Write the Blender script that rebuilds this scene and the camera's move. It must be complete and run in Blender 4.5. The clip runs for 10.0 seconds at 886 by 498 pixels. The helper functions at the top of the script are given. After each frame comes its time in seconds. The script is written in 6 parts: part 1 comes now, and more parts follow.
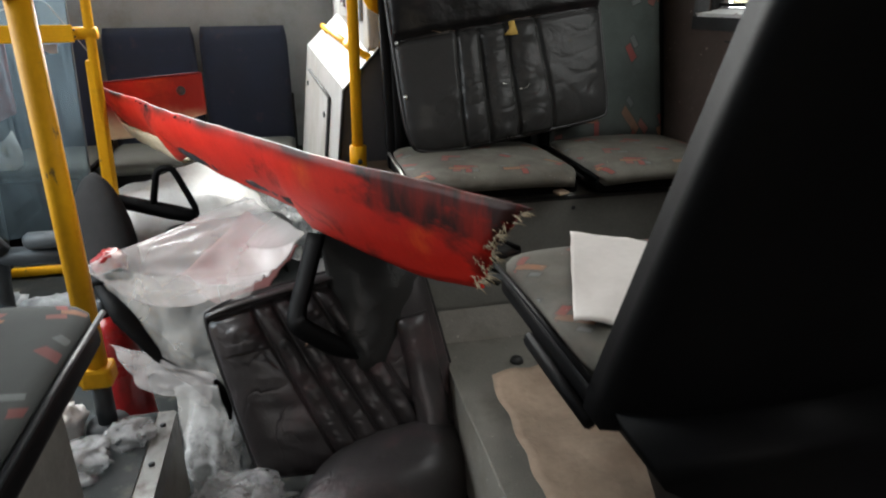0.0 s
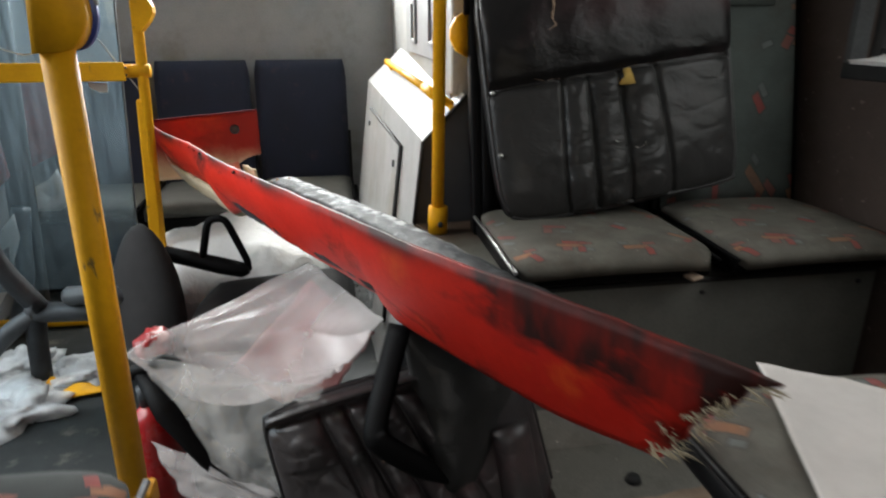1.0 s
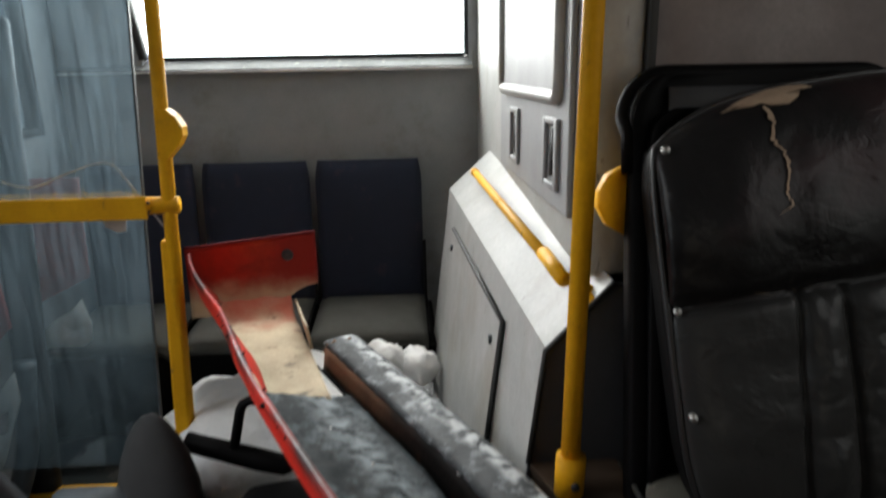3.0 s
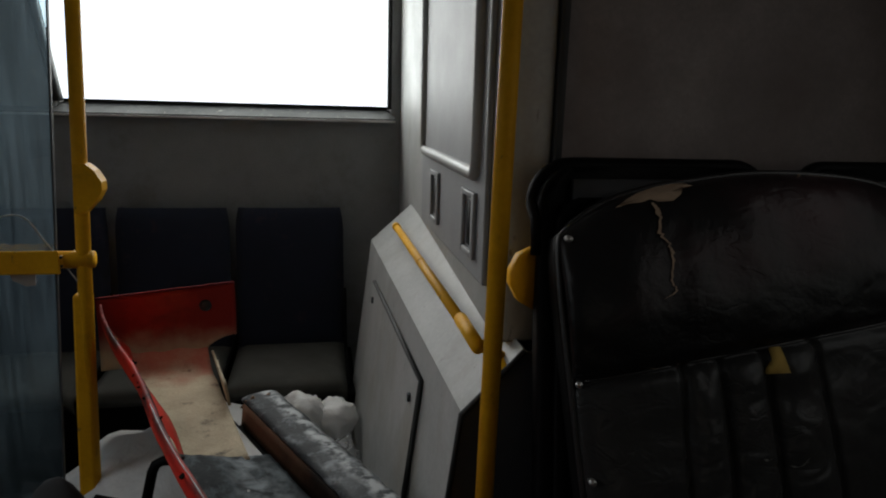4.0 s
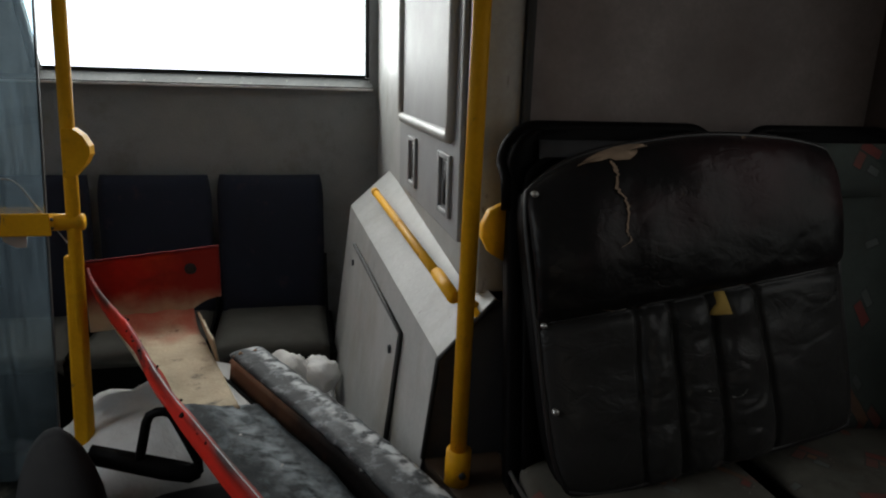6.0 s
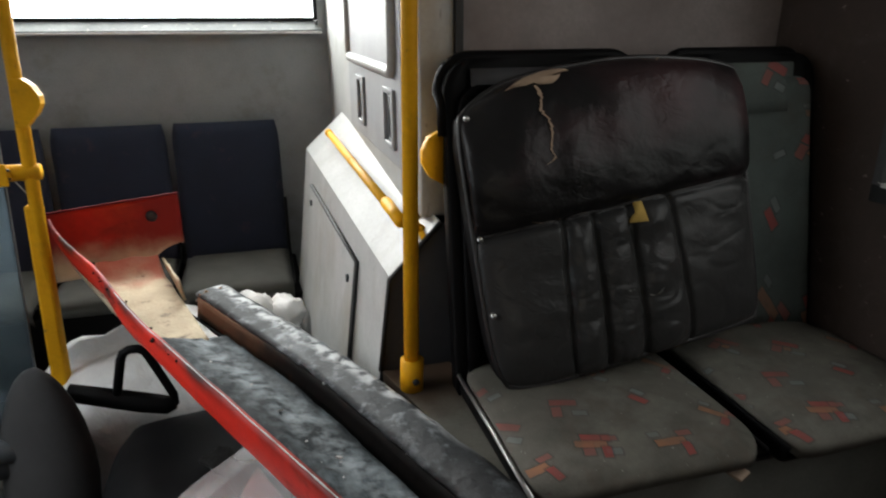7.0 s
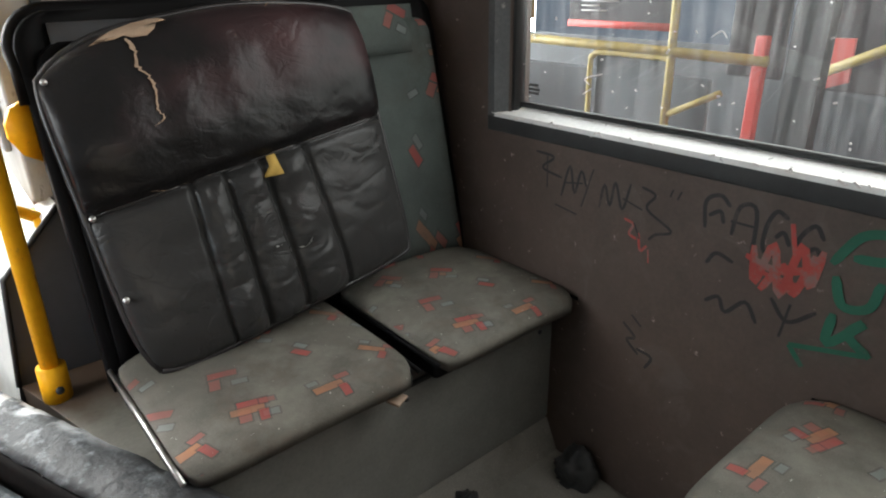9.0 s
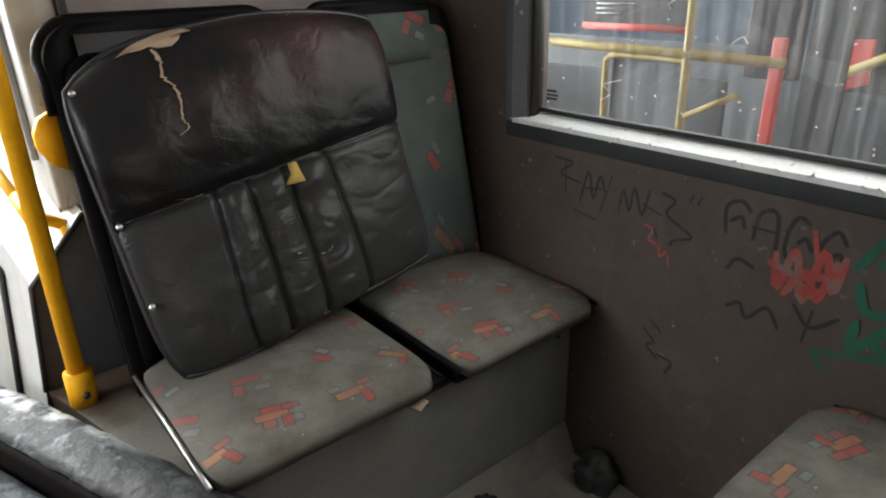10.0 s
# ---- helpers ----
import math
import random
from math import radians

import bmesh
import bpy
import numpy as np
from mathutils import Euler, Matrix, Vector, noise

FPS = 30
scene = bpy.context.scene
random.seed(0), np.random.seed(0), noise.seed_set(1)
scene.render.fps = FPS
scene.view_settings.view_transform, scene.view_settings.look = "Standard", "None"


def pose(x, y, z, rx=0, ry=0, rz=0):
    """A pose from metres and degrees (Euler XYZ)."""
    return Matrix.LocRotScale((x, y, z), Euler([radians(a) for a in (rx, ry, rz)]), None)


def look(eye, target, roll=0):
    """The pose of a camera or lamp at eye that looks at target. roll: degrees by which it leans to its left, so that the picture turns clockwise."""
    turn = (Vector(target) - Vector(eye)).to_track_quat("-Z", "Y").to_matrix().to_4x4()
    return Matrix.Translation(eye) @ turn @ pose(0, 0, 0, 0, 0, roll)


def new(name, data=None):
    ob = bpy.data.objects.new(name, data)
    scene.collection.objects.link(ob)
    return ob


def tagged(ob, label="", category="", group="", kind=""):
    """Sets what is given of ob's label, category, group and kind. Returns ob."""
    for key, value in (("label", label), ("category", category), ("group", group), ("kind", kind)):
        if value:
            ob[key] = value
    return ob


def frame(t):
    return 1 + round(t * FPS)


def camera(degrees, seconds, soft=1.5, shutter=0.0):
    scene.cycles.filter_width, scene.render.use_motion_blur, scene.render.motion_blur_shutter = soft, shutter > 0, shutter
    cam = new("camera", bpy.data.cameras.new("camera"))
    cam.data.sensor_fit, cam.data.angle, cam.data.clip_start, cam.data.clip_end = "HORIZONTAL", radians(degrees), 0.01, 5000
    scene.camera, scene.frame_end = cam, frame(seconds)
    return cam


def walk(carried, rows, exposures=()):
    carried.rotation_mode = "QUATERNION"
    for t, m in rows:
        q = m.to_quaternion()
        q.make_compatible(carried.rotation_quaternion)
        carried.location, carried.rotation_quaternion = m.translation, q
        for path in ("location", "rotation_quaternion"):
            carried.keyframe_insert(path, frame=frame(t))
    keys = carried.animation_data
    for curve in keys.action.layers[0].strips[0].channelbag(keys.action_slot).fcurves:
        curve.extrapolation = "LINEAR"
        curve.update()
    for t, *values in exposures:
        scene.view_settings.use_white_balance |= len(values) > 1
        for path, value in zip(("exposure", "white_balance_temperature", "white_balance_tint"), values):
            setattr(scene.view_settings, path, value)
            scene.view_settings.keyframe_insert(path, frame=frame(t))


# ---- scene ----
cam = camera(69.0, 10.0, soft=2.0, shutter=0.4)
PATH = [
    (0, (-0.179, 0.009, 0.929), (0.227, 1.829, 0.207), -0.5),
    (0.5, (-0.168, 0.141, 0.964), (0.206, 1.973, 0.255), -2.3),
    (1, (-0.265, 0.353, 0.972), (0.042, 2.216, 0.314), -0.2),
    (1.5, (-0.342, 0.533, 1.063), (-0.027, 2.41, 0.448), -1.0),
    (2, (-0.355, 0.64, 1.088), (-0.131, 2.538, 0.495), -0.5),
    (2.5, (-0.322, 0.839, 1.092), (-0.183, 2.747, 0.508), 0.0),
    (3, (-0.279, 1.06, 1.155), (-0.163, 2.988, 0.636), -1.1),
    (3.2, (-0.265, 1.099, 1.179), (-0.091, 3.043, 0.739), -0.7),
    (4.3, (-0.302, 0.962, 1.257), (0.084, 2.881, 0.842), 1.9),
    (4.5, (-0.309, 0.946, 1.263), (0.069, 2.864, 0.839), 2.4),
    (5, (-0.315, 0.947, 1.248), (0.087, 2.852, 0.788), 2.6),
    (5.5, (-0.315, 0.949, 1.237), (0.111, 2.844, 0.762), 2.2),
    (6.8, (-0.287, 0.789, 1.22), (0.186, 2.633, 0.608), -0.1),
    (7, (-0.285, 0.778, 1.215), (0.23, 2.596, 0.561), -0.3),
    (7.5, (-0.261, 0.755, 1.212), (0.35, 2.528, 0.518), 0.0),
    (8, (-0.186, 0.736, 1.205), (0.7, 2.392, 0.517), 0.1),
    (8.5, (-0.103, 0.711, 1.2), (1.053, 2.172, 0.472), 0.1),
    (9, (-0.088, 0.714, 1.198), (1.083, 2.132, 0.412), -1.2),
    (9.5, (-0.102, 0.721, 1.205), (1.05, 2.155, 0.419), -1.5),
    (10, (-0.103, 0.722, 1.211), (1.041, 2.164, 0.429), -1.8),
]
EXPOSURE = [
    (0.0, 0.28), (0.5, 0.22), (1.0, 0.0), (2.0, -0.2), (2.6, -0.4), (3.0, -0.8), (3.3, -1.25), (4.3, -2.75), (5.2, -2.75), (5.5, -2.45), (5.8, -2.1),
    (6.8, -1.0), (7.2, -0.1), (7.5, 0.48), (8.0, 0.6), (8.5, 0.82), (9.0, 0.82), (9.5, 0.72), (10.0, 0.65),
]
walk(cam, [(t, look(eye, target, roll)) for t, eye, target, roll in PATH], EXPOSURE)

# ---- light ----
world = bpy.data.worlds.new("world")
scene.world = world
world.use_nodes = True
wn = world.node_tree.nodes
sky = wn.new("ShaderNodeTexSky")
sky.sky_type = 'NISHITA'
sky.sun_disc = False
sky.sun_elevation = radians(38)
sky.sun_rotation = radians(200)
sky.air_density = 1.0
sky.dust_density = 3.0
world.node_tree.links.new(sky.outputs[0], wn["Background"].inputs[0])
wn["Background"].inputs[1].default_value = 0.15

sun_data = bpy.data.lights.new("sun", 'SUN')
sun_data.energy = 0.8
sun_data.angle = radians(12)
sun_data.color = (1.0, 0.97, 0.92)
sun = new("sun", sun_data)
sun.matrix_world = look((0, -6, 9), (0.4, 2, 0))


def sky_opening(name, eye, target, width, height, watts, colour, spread=180):
    """An area lamp standing in for daylight at an opening of the bus, or over the gap beside it."""
    data = bpy.data.lights.new(name, 'AREA')
    data.shape = 'RECTANGLE'
    data.size, data.size_y, data.energy, data.color = width, height, watts, colour
    data.spread = radians(spread)
    ob = new(name, data)
    ob.matrix_world = look(eye, target)
    return ob


sky_opening("rear_window_daylight", (-0.70, 4.2, 1.60), (-0.70, 2.0, 1.1), 1.5, 0.66, 108, (1.0, 0.985, 0.95))
sky_opening("door_daylight", (-1.86, 2.0, 0.95), (-1.0, 1.9, 0.20), 1.3, 1.5, 23, (0.95, 0.97, 0.98), 104)
# Fill lamp added at left windows out of view, to brighten the near pole.
sky_opening("unseen_left_fill", (-1.86, -0.6, 1.4), (0.0, -0.6, 0.9), 3.4, 0.8, 4.6, (0.86, 0.94, 1.0))
sky_opening("side_window_daylight", (1.16, 1.0, 1.36), (0.0, 1.1, 0.6), 1.6, 0.8, 13.0, (1.0, 0.97, 0.92))
# Fill lamp added from the front, where a windscreen is assumed but unseen.
sky_opening("unseen_front_fill", (-0.35, -2.64, 1.3), (-0.35, 0.0, 1.1), 2.05, 1.1, 0.9, (0.97, 0.985, 1.0))
# Lamp added above the gap to brighten the neighbouring bus and the pane.
sky_opening("gap_daylight", (1.62, 1.0, 2.7), (1.62, 1.0, 0.0), 0.9, 7.0, 26, (1.0, 0.99, 0.97))

# ---- materials ----
def material(name, colour, rough=0.6, metal=0.0, second=None, scale=6.0, fine=60.0, mix=0.5, bump=0.15, depth=0.002, grime=0.25, spec=0.5, contrast=(0.35, 0.65)):
    """A painted, moulded or woven surface: two colours in large soft patches, fine grain, bump and uneven gloss."""
    m = bpy.data.materials.new(name)
    m.use_nodes = True
    nt = m.node_tree
    n, l = nt.nodes, nt.links
    b = n["Principled BSDF"]
    b.inputs["Metallic"].default_value = metal
    b.inputs["Specular IOR Level"].default_value = spec
    co = n.new("ShaderNodeTexCoord")
    big = n.new("ShaderNodeTexNoise")
    big.inputs["Scale"].default_value, big.inputs["Detail"].default_value, big.inputs["Roughness"].default_value = scale, 5, 0.62
    small = n.new("ShaderNodeTexNoise")
    small.inputs["Scale"].default_value, small.inputs["Detail"].default_value = fine, 3
    l.new(co.outputs["Object"], big.inputs["Vector"])
    l.new(co.outputs["Object"], small.inputs["Vector"])
    second = second or tuple(c * (1 - mix) for c in colour)
    ramp = n.new("ShaderNodeMapRange")
    ramp.inputs["From Min"].default_value, ramp.inputs["From Max"].default_value = contrast
    l.new(big.outputs["Fac"], ramp.inputs["Value"])
    mx = n.new("ShaderNodeMix")
    mx.data_type = 'RGBA'
    mx.inputs["A"].default_value, mx.inputs["B"].default_value = (*colour, 1), (*second, 1)
    l.new(ramp.outputs["Result"], mx.inputs["Factor"])
    gr = n.new("ShaderNodeMix")
    gr.data_type, gr.blend_type = 'RGBA', 'MULTIPLY'
    gr.inputs["Factor"].default_value = grime
    l.new(mx.outputs["Result"], gr.inputs["A"])
    l.new(small.outputs["Fac"], gr.inputs["B"])
    l.new(gr.outputs["Result"], b.inputs["Base Color"])
    rr = n.new("ShaderNodeMapRange")
    rr.inputs["To Min"].default_value, rr.inputs["To Max"].default_value = max(rough - 0.14, 0.05), min(rough + 0.14, 1)
    l.new(big.outputs["Fac"], rr.inputs["Value"])
    l.new(rr.outputs["Result"], b.inputs["Roughness"])
    bp = n.new("ShaderNodeBump")
    bp.inputs["Strength"].default_value, bp.inputs["Distance"].default_value = bump, depth
    l.new(small.outputs["Fac"], bp.inputs["Height"])
    l.new(bp.outputs["Normal"], b.inputs["Normal"])
    return m


def over(m, colour, scale, low, high, rough=None, stretch=(1, 1, 1), distortion=0.0, detail=6):
    """Scuffs, stains, flaked patches or the flap's shade in another colour, laid over material m."""
    nt = m.node_tree
    n, l = nt.nodes, nt.links
    b = n["Principled BSDF"]
    co, mp, tx, mr, mx = (n.new("ShaderNode" + k) for k in ("TexCoord", "Mapping", "TexNoise", "MapRange", "Mix"))
    mp.inputs["Scale"].default_value = stretch
    tx.inputs["Scale"].default_value, tx.inputs["Detail"].default_value, tx.inputs["Distortion"].default_value = scale, detail, distortion
    tx.inputs["Roughness"].default_value = 0.65
    mr.inputs["From Min"].default_value, mr.inputs["From Max"].default_value = low, high
    mx.data_type = 'RGBA'
    mx.inputs["B"].default_value = (*colour, 1)
    old = b.inputs["Base Color"].links[0].from_socket
    l.new(co.outputs["Object"], mp.inputs["Vector"])
    l.new(mp.outputs["Vector"], tx.inputs["Vector"])
    l.new(tx.outputs["Fac"], mr.inputs["Value"])
    l.new(mr.outputs["Result"], mx.inputs["Factor"])
    l.new(old, mx.inputs["A"])
    l.new(mx.outputs["Result"], b.inputs["Base Color"])
    if rough is not None:
        rx = n.new("ShaderNodeMix")
        l.new(mr.outputs["Result"], rx.inputs[0])
        l.new(b.inputs["Roughness"].links[0].from_socket, rx.inputs[2])
        rx.inputs[3].default_value = rough
        l.new(rx.outputs[0], b.inputs["Roughness"])
    return m


def wrinkled(m, scale=9.0, strength=0.5, depth=0.012, stretch=(1, 1, 1)):
    """Adds broad creases to the bump of material m."""
    n, l = m.node_tree.nodes, m.node_tree.links
    b = n["Principled BSDF"]
    co, mp, tx, bp = (n.new("ShaderNode" + k) for k in ("TexCoord", "Mapping", "TexNoise", "Bump"))
    mp.inputs["Scale"].default_value = stretch
    tx.inputs["Scale"].default_value, tx.inputs["Detail"].default_value, tx.inputs["Distortion"].default_value = scale, 4, 0.45
    bp.inputs["Strength"].default_value, bp.inputs["Distance"].default_value = strength, depth
    l.new(co.outputs["Object"], mp.inputs["Vector"])
    l.new(mp.outputs["Vector"], tx.inputs["Vector"])
    l.new(tx.outputs["Fac"], bp.inputs["Height"])
    l.new(b.inputs["Normal"].links[0].from_socket, bp.inputs["Normal"])
    l.new(bp.outputs["Normal"], b.inputs["Normal"])
    return m


def printed(m, pieces, scale=7.4, wear=0.74):
    """Printed clusters of outlined rectangles, each cluster turned its own way; a piece is (x, y, half width, half height, colour, from, to)."""
    n, l = m.node_tree.nodes, m.node_tree.links
    b = n["Principled BSDF"]

    def math_node(operation, x, y=None):
        c = n.new("ShaderNodeMath")
        c.operation = operation
        for i, v in enumerate((x, y)):
            if v is None:
                continue
            if isinstance(v, (int, float)):
                c.inputs[i].default_value = v
            else:
                l.new(v, c.inputs[i])
        return c.outputs[0]

    co, wob, add, vo = n.new("ShaderNodeTexCoord"), n.new("ShaderNodeTexNoise"), n.new("ShaderNodeMixRGB"), n.new("ShaderNodeTexVoronoi")
    wob.inputs["Scale"].default_value = 40
    add.blend_type, add.inputs[0].default_value = 'ADD', 0.004
    l.new(co.outputs["UV"], wob.inputs["Vector"])
    l.new(co.outputs["UV"], add.inputs[1])
    l.new(wob.outputs["Color"], add.inputs[2])
    vo.voronoi_dimensions = '2D'
    vo.inputs["Scale"].default_value, vo.inputs["Randomness"].default_value = scale, 0.55
    l.new(add.outputs[0], vo.inputs["Vector"])
    off, rot, sep, col = n.new("ShaderNodeVectorMath"), n.new("ShaderNodeVectorRotate"), n.new("ShaderNodeSeparateXYZ"), n.new("ShaderNodeSeparateColor")
    off.operation = 'SUBTRACT'
    l.new(add.outputs[0], off.inputs[0])
    l.new(vo.outputs["Position"], off.inputs[1])
    l.new(vo.outputs["Color"], col.inputs[0])
    rot.rotation_type = 'Z_AXIS'
    l.new(off.outputs[0], rot.inputs["Vector"])
    l.new(math_node('SUBTRACT', math_node('MULTIPLY', col.outputs[2], 1.5), 0.45), rot.inputs["Angle"])
    l.new(rot.outputs[0], sep.inputs[0])
    fade_out = n.new("ShaderNodeTexNoise")
    fade_out.inputs["Scale"].default_value, fade_out.inputs["Detail"].default_value = 11, 5
    l.new(co.outputs["UV"], fade_out.inputs["Vector"])
    left = n.new("ShaderNodeMapRange")
    left.inputs["From Min"].default_value, left.inputs["From Max"].default_value = 0.30, 0.62
    left.inputs["To Min"].default_value, left.inputs["To Max"].default_value = wear, wear * 0.45
    l.new(fade_out.outputs["Fac"], left.inputs["Value"])
    for x, y, hx, hy, colour, first, last in pieces:
        far = math_node('MAXIMUM', math_node('SUBTRACT', math_node('ABSOLUTE', math_node('SUBTRACT', sep.outputs[0], x)), hx),
                        math_node('SUBTRACT', math_node('ABSOLUTE', math_node('SUBTRACT', sep.outputs[1], y)), hy))
        chosen = math_node('MULTIPLY', math_node('GREATER_THAN', col.outputs[0], first), math_node('LESS_THAN', col.outputs[0], last))
        for edge, tint, most in ((0.0, (0.028, 0.026, 0.028), 0.9), (-0.0030, colour, 1.0)):
            mx = n.new("ShaderNodeMix")
            mx.data_type = 'RGBA'
            mx.inputs["B"].default_value = (*tint, 1)
            l.new(math_node('MULTIPLY', math_node('MULTIPLY', math_node('MULTIPLY', math_node('LESS_THAN', far, edge), chosen), left.outputs["Result"]), most), mx.inputs["Factor"])
            l.new(b.inputs["Base Color"].links[0].from_socket, mx.inputs["A"])
            l.new(mx.outputs["Result"], b.inputs["Base Color"])
    return m


def creased(m, scale, strength, depth, stretch=(1, 1, 1)):
    """Thin sharp creases, gathered in places, on top of the bump of material m."""
    n, l = m.node_tree.nodes, m.node_tree.links
    b = n["Principled BSDF"]
    co, mp, tx, mid, ab, mr, where, gate, mu, bp = (n.new("ShaderNode" + k) for k in ("TexCoord", "Mapping", "TexNoise", "Math", "Math", "MapRange", "TexNoise", "MapRange", "Math", "Bump"))
    mp.inputs["Scale"].default_value = stretch
    tx.inputs["Scale"].default_value, tx.inputs["Detail"].default_value, tx.inputs["Distortion"].default_value = scale, 2, 0.8
    mid.operation, ab.operation, mu.operation = 'SUBTRACT', 'ABSOLUTE', 'MULTIPLY'
    mid.inputs[1].default_value = 0.5
    mr.inputs["From Max"].default_value = 0.05
    mr.inputs["To Min"].default_value, mr.inputs["To Max"].default_value = 1.0, 0.0
    where.inputs["Scale"].default_value = scale * 0.45
    gate.inputs["From Min"].default_value, gate.inputs["From Max"].default_value = 0.48, 0.62
    bp.invert = True
    bp.inputs["Strength"].default_value, bp.inputs["Distance"].default_value = strength, depth
    l.new(co.outputs["Object"], mp.inputs["Vector"])
    l.new(co.outputs["Object"], where.inputs["Vector"])
    l.new(mp.outputs["Vector"], tx.inputs["Vector"])
    l.new(tx.outputs["Fac"], mid.inputs[0])
    l.new(mid.outputs[0], ab.inputs[0])
    l.new(ab.outputs[0], mr.inputs["Value"])
    l.new(where.outputs["Fac"], gate.inputs["Value"])
    l.new(mr.outputs["Result"], mu.inputs[0])
    l.new(gate.outputs["Result"], mu.inputs[1])
    l.new(mu.outputs[0], bp.inputs["Height"])
    l.new(b.inputs["Normal"].links[0].from_socket, bp.inputs["Normal"])
    l.new(bp.outputs["Normal"], b.inputs["Normal"])
    return m


def film(name, colour, cover, rough=0.25, scale=10.0, crease=0.6):
    """Thin plastic film: partly see-through, creased and glossy."""
    m = bpy.data.materials.new(name)
    m.use_nodes = True
    n, l = m.node_tree.nodes, m.node_tree.links
    b, out = n["Principled BSDF"], n["Material Output"]
    b.inputs["Base Color"].default_value = (*colour, 1)
    b.inputs["Roughness"].default_value = rough
    clear, mix, tx, mr, bp, co = (n.new("ShaderNode" + k) for k in ("BsdfTransparent", "MixShader", "TexNoise", "MapRange", "Bump", "TexCoord"))
    tx.inputs["Scale"].default_value, tx.inputs["Detail"].default_value, tx.inputs["Distortion"].default_value = scale, 6, 0.35
    mr.inputs["From Min"].default_value, mr.inputs["From Max"].default_value = 0.3, 0.7
    mr.inputs["To Min"].default_value, mr.inputs["To Max"].default_value = max(cover - 0.2, 0), min(cover + 0.2, 1)
    bp.inputs["Strength"].default_value, bp.inputs["Distance"].default_value = crease, 0.02
    l.new(co.outputs["Object"], tx.inputs["Vector"])
    l.new(tx.outputs["Fac"], mr.inputs["Value"])
    l.new(mr.outputs["Result"], mix.inputs[0])
    l.new(tx.outputs["Fac"], bp.inputs["Height"])
    l.new(bp.outputs["Normal"], b.inputs["Normal"])
    l.new(clear.outputs[0], mix.inputs[1])
    l.new(b.outputs[0], mix.inputs[2])
    l.new(mix.outputs[0], out.inputs[0])
    return m


def pane_glass(name, tint, dirt, dirt_colour=(0.55, 0.58, 0.6), gloss=0.07, streak=(0.35, 0.8, 0.4, 1.8)):
    """A thin window pane with streaks of dirt."""
    m = bpy.data.materials.new(name)
    m.use_nodes = True
    n, l = m.node_tree.nodes, m.node_tree.links
    out = n["Material Output"]
    n.remove(n["Principled BSDF"])
    clear, shine, haze, a, c = (n.new("ShaderNode" + k) for k in ("BsdfTransparent", "BsdfGlossy", "BsdfTranslucent", "MixShader", "MixShader"))
    co, mp, tx, mr = (n.new("ShaderNode" + k) for k in ("TexCoord", "Mapping", "TexNoise", "MapRange"))
    clear.inputs[0].default_value = (*tint, 1)
    shine.inputs["Roughness"].default_value = 0.03
    haze.inputs[0].default_value = (*dirt_colour, 1)
    mp.inputs["Scale"].default_value = (24, 24, 1.3)
    tx.inputs["Scale"].default_value, tx.inputs["Detail"].default_value = 3.0, 6
    mr.inputs["From Min"].default_value, mr.inputs["From Max"].default_value = streak[:2]
    mr.inputs["To Min"].default_value, mr.inputs["To Max"].default_value = dirt * streak[2], dirt * streak[3]
    l.new(co.outputs["Object"], mp.inputs["Vector"])
    l.new(mp.outputs["Vector"], tx.inputs["Vector"])
    l.new(tx.outputs["Fac"], mr.inputs["Value"])
    a.inputs[0].default_value = gloss
    l.new(clear.outputs[0], a.inputs[1])
    l.new(shine.outputs[0], a.inputs[2])
    l.new(mr.outputs["Result"], c.inputs[0])
    l.new(a.outputs[0], c.inputs[1])
    l.new(haze.outputs[0], c.inputs[2])
    l.new(c.outputs[0], out.inputs[0])
    return m


def fade(m, axis, start, end, colour, most=0.9):
    """Overspray, stains and near-end darkening: colour comes in along an axis between two places, with an uneven
    border.
    """
    n, l = m.node_tree.nodes, m.node_tree.links
    b = n["Principled BSDF"]
    co, sep, tx, mr, ad, mx = (n.new("ShaderNode" + k) for k in ("TexCoord", "SeparateXYZ", "TexNoise", "MapRange", "Math", "Mix"))
    tx.inputs["Scale"].default_value, tx.inputs["Detail"].default_value = 12, 5
    l.new(co.outputs["Object"], sep.inputs[0])
    l.new(co.outputs["Object"], tx.inputs["Vector"])
    ad.operation = 'MULTIPLY_ADD'
    l.new(tx.outputs["Fac"], ad.inputs[0])
    ad.inputs[1].default_value = abs(end - start) * 0.9
    l.new(sep.outputs[axis], ad.inputs[2])
    shift = abs(end - start) * 0.45
    mr.inputs["From Min"].default_value, mr.inputs["From Max"].default_value = start + shift, end + shift
    mr.inputs["To Max"].default_value = most
    mr.interpolation_type = 'SMOOTHSTEP'
    l.new(ad.outputs[0], mr.inputs["Value"])
    mx.data_type = 'RGBA'
    mx.inputs["B"].default_value = (*colour, 1)
    l.new(mr.outputs["Result"], mx.inputs["Factor"])
    l.new(b.inputs["Base Color"].links[0].from_socket, mx.inputs["A"])
    l.new(mx.outputs["Result"], b.inputs["Base Color"])
    return m


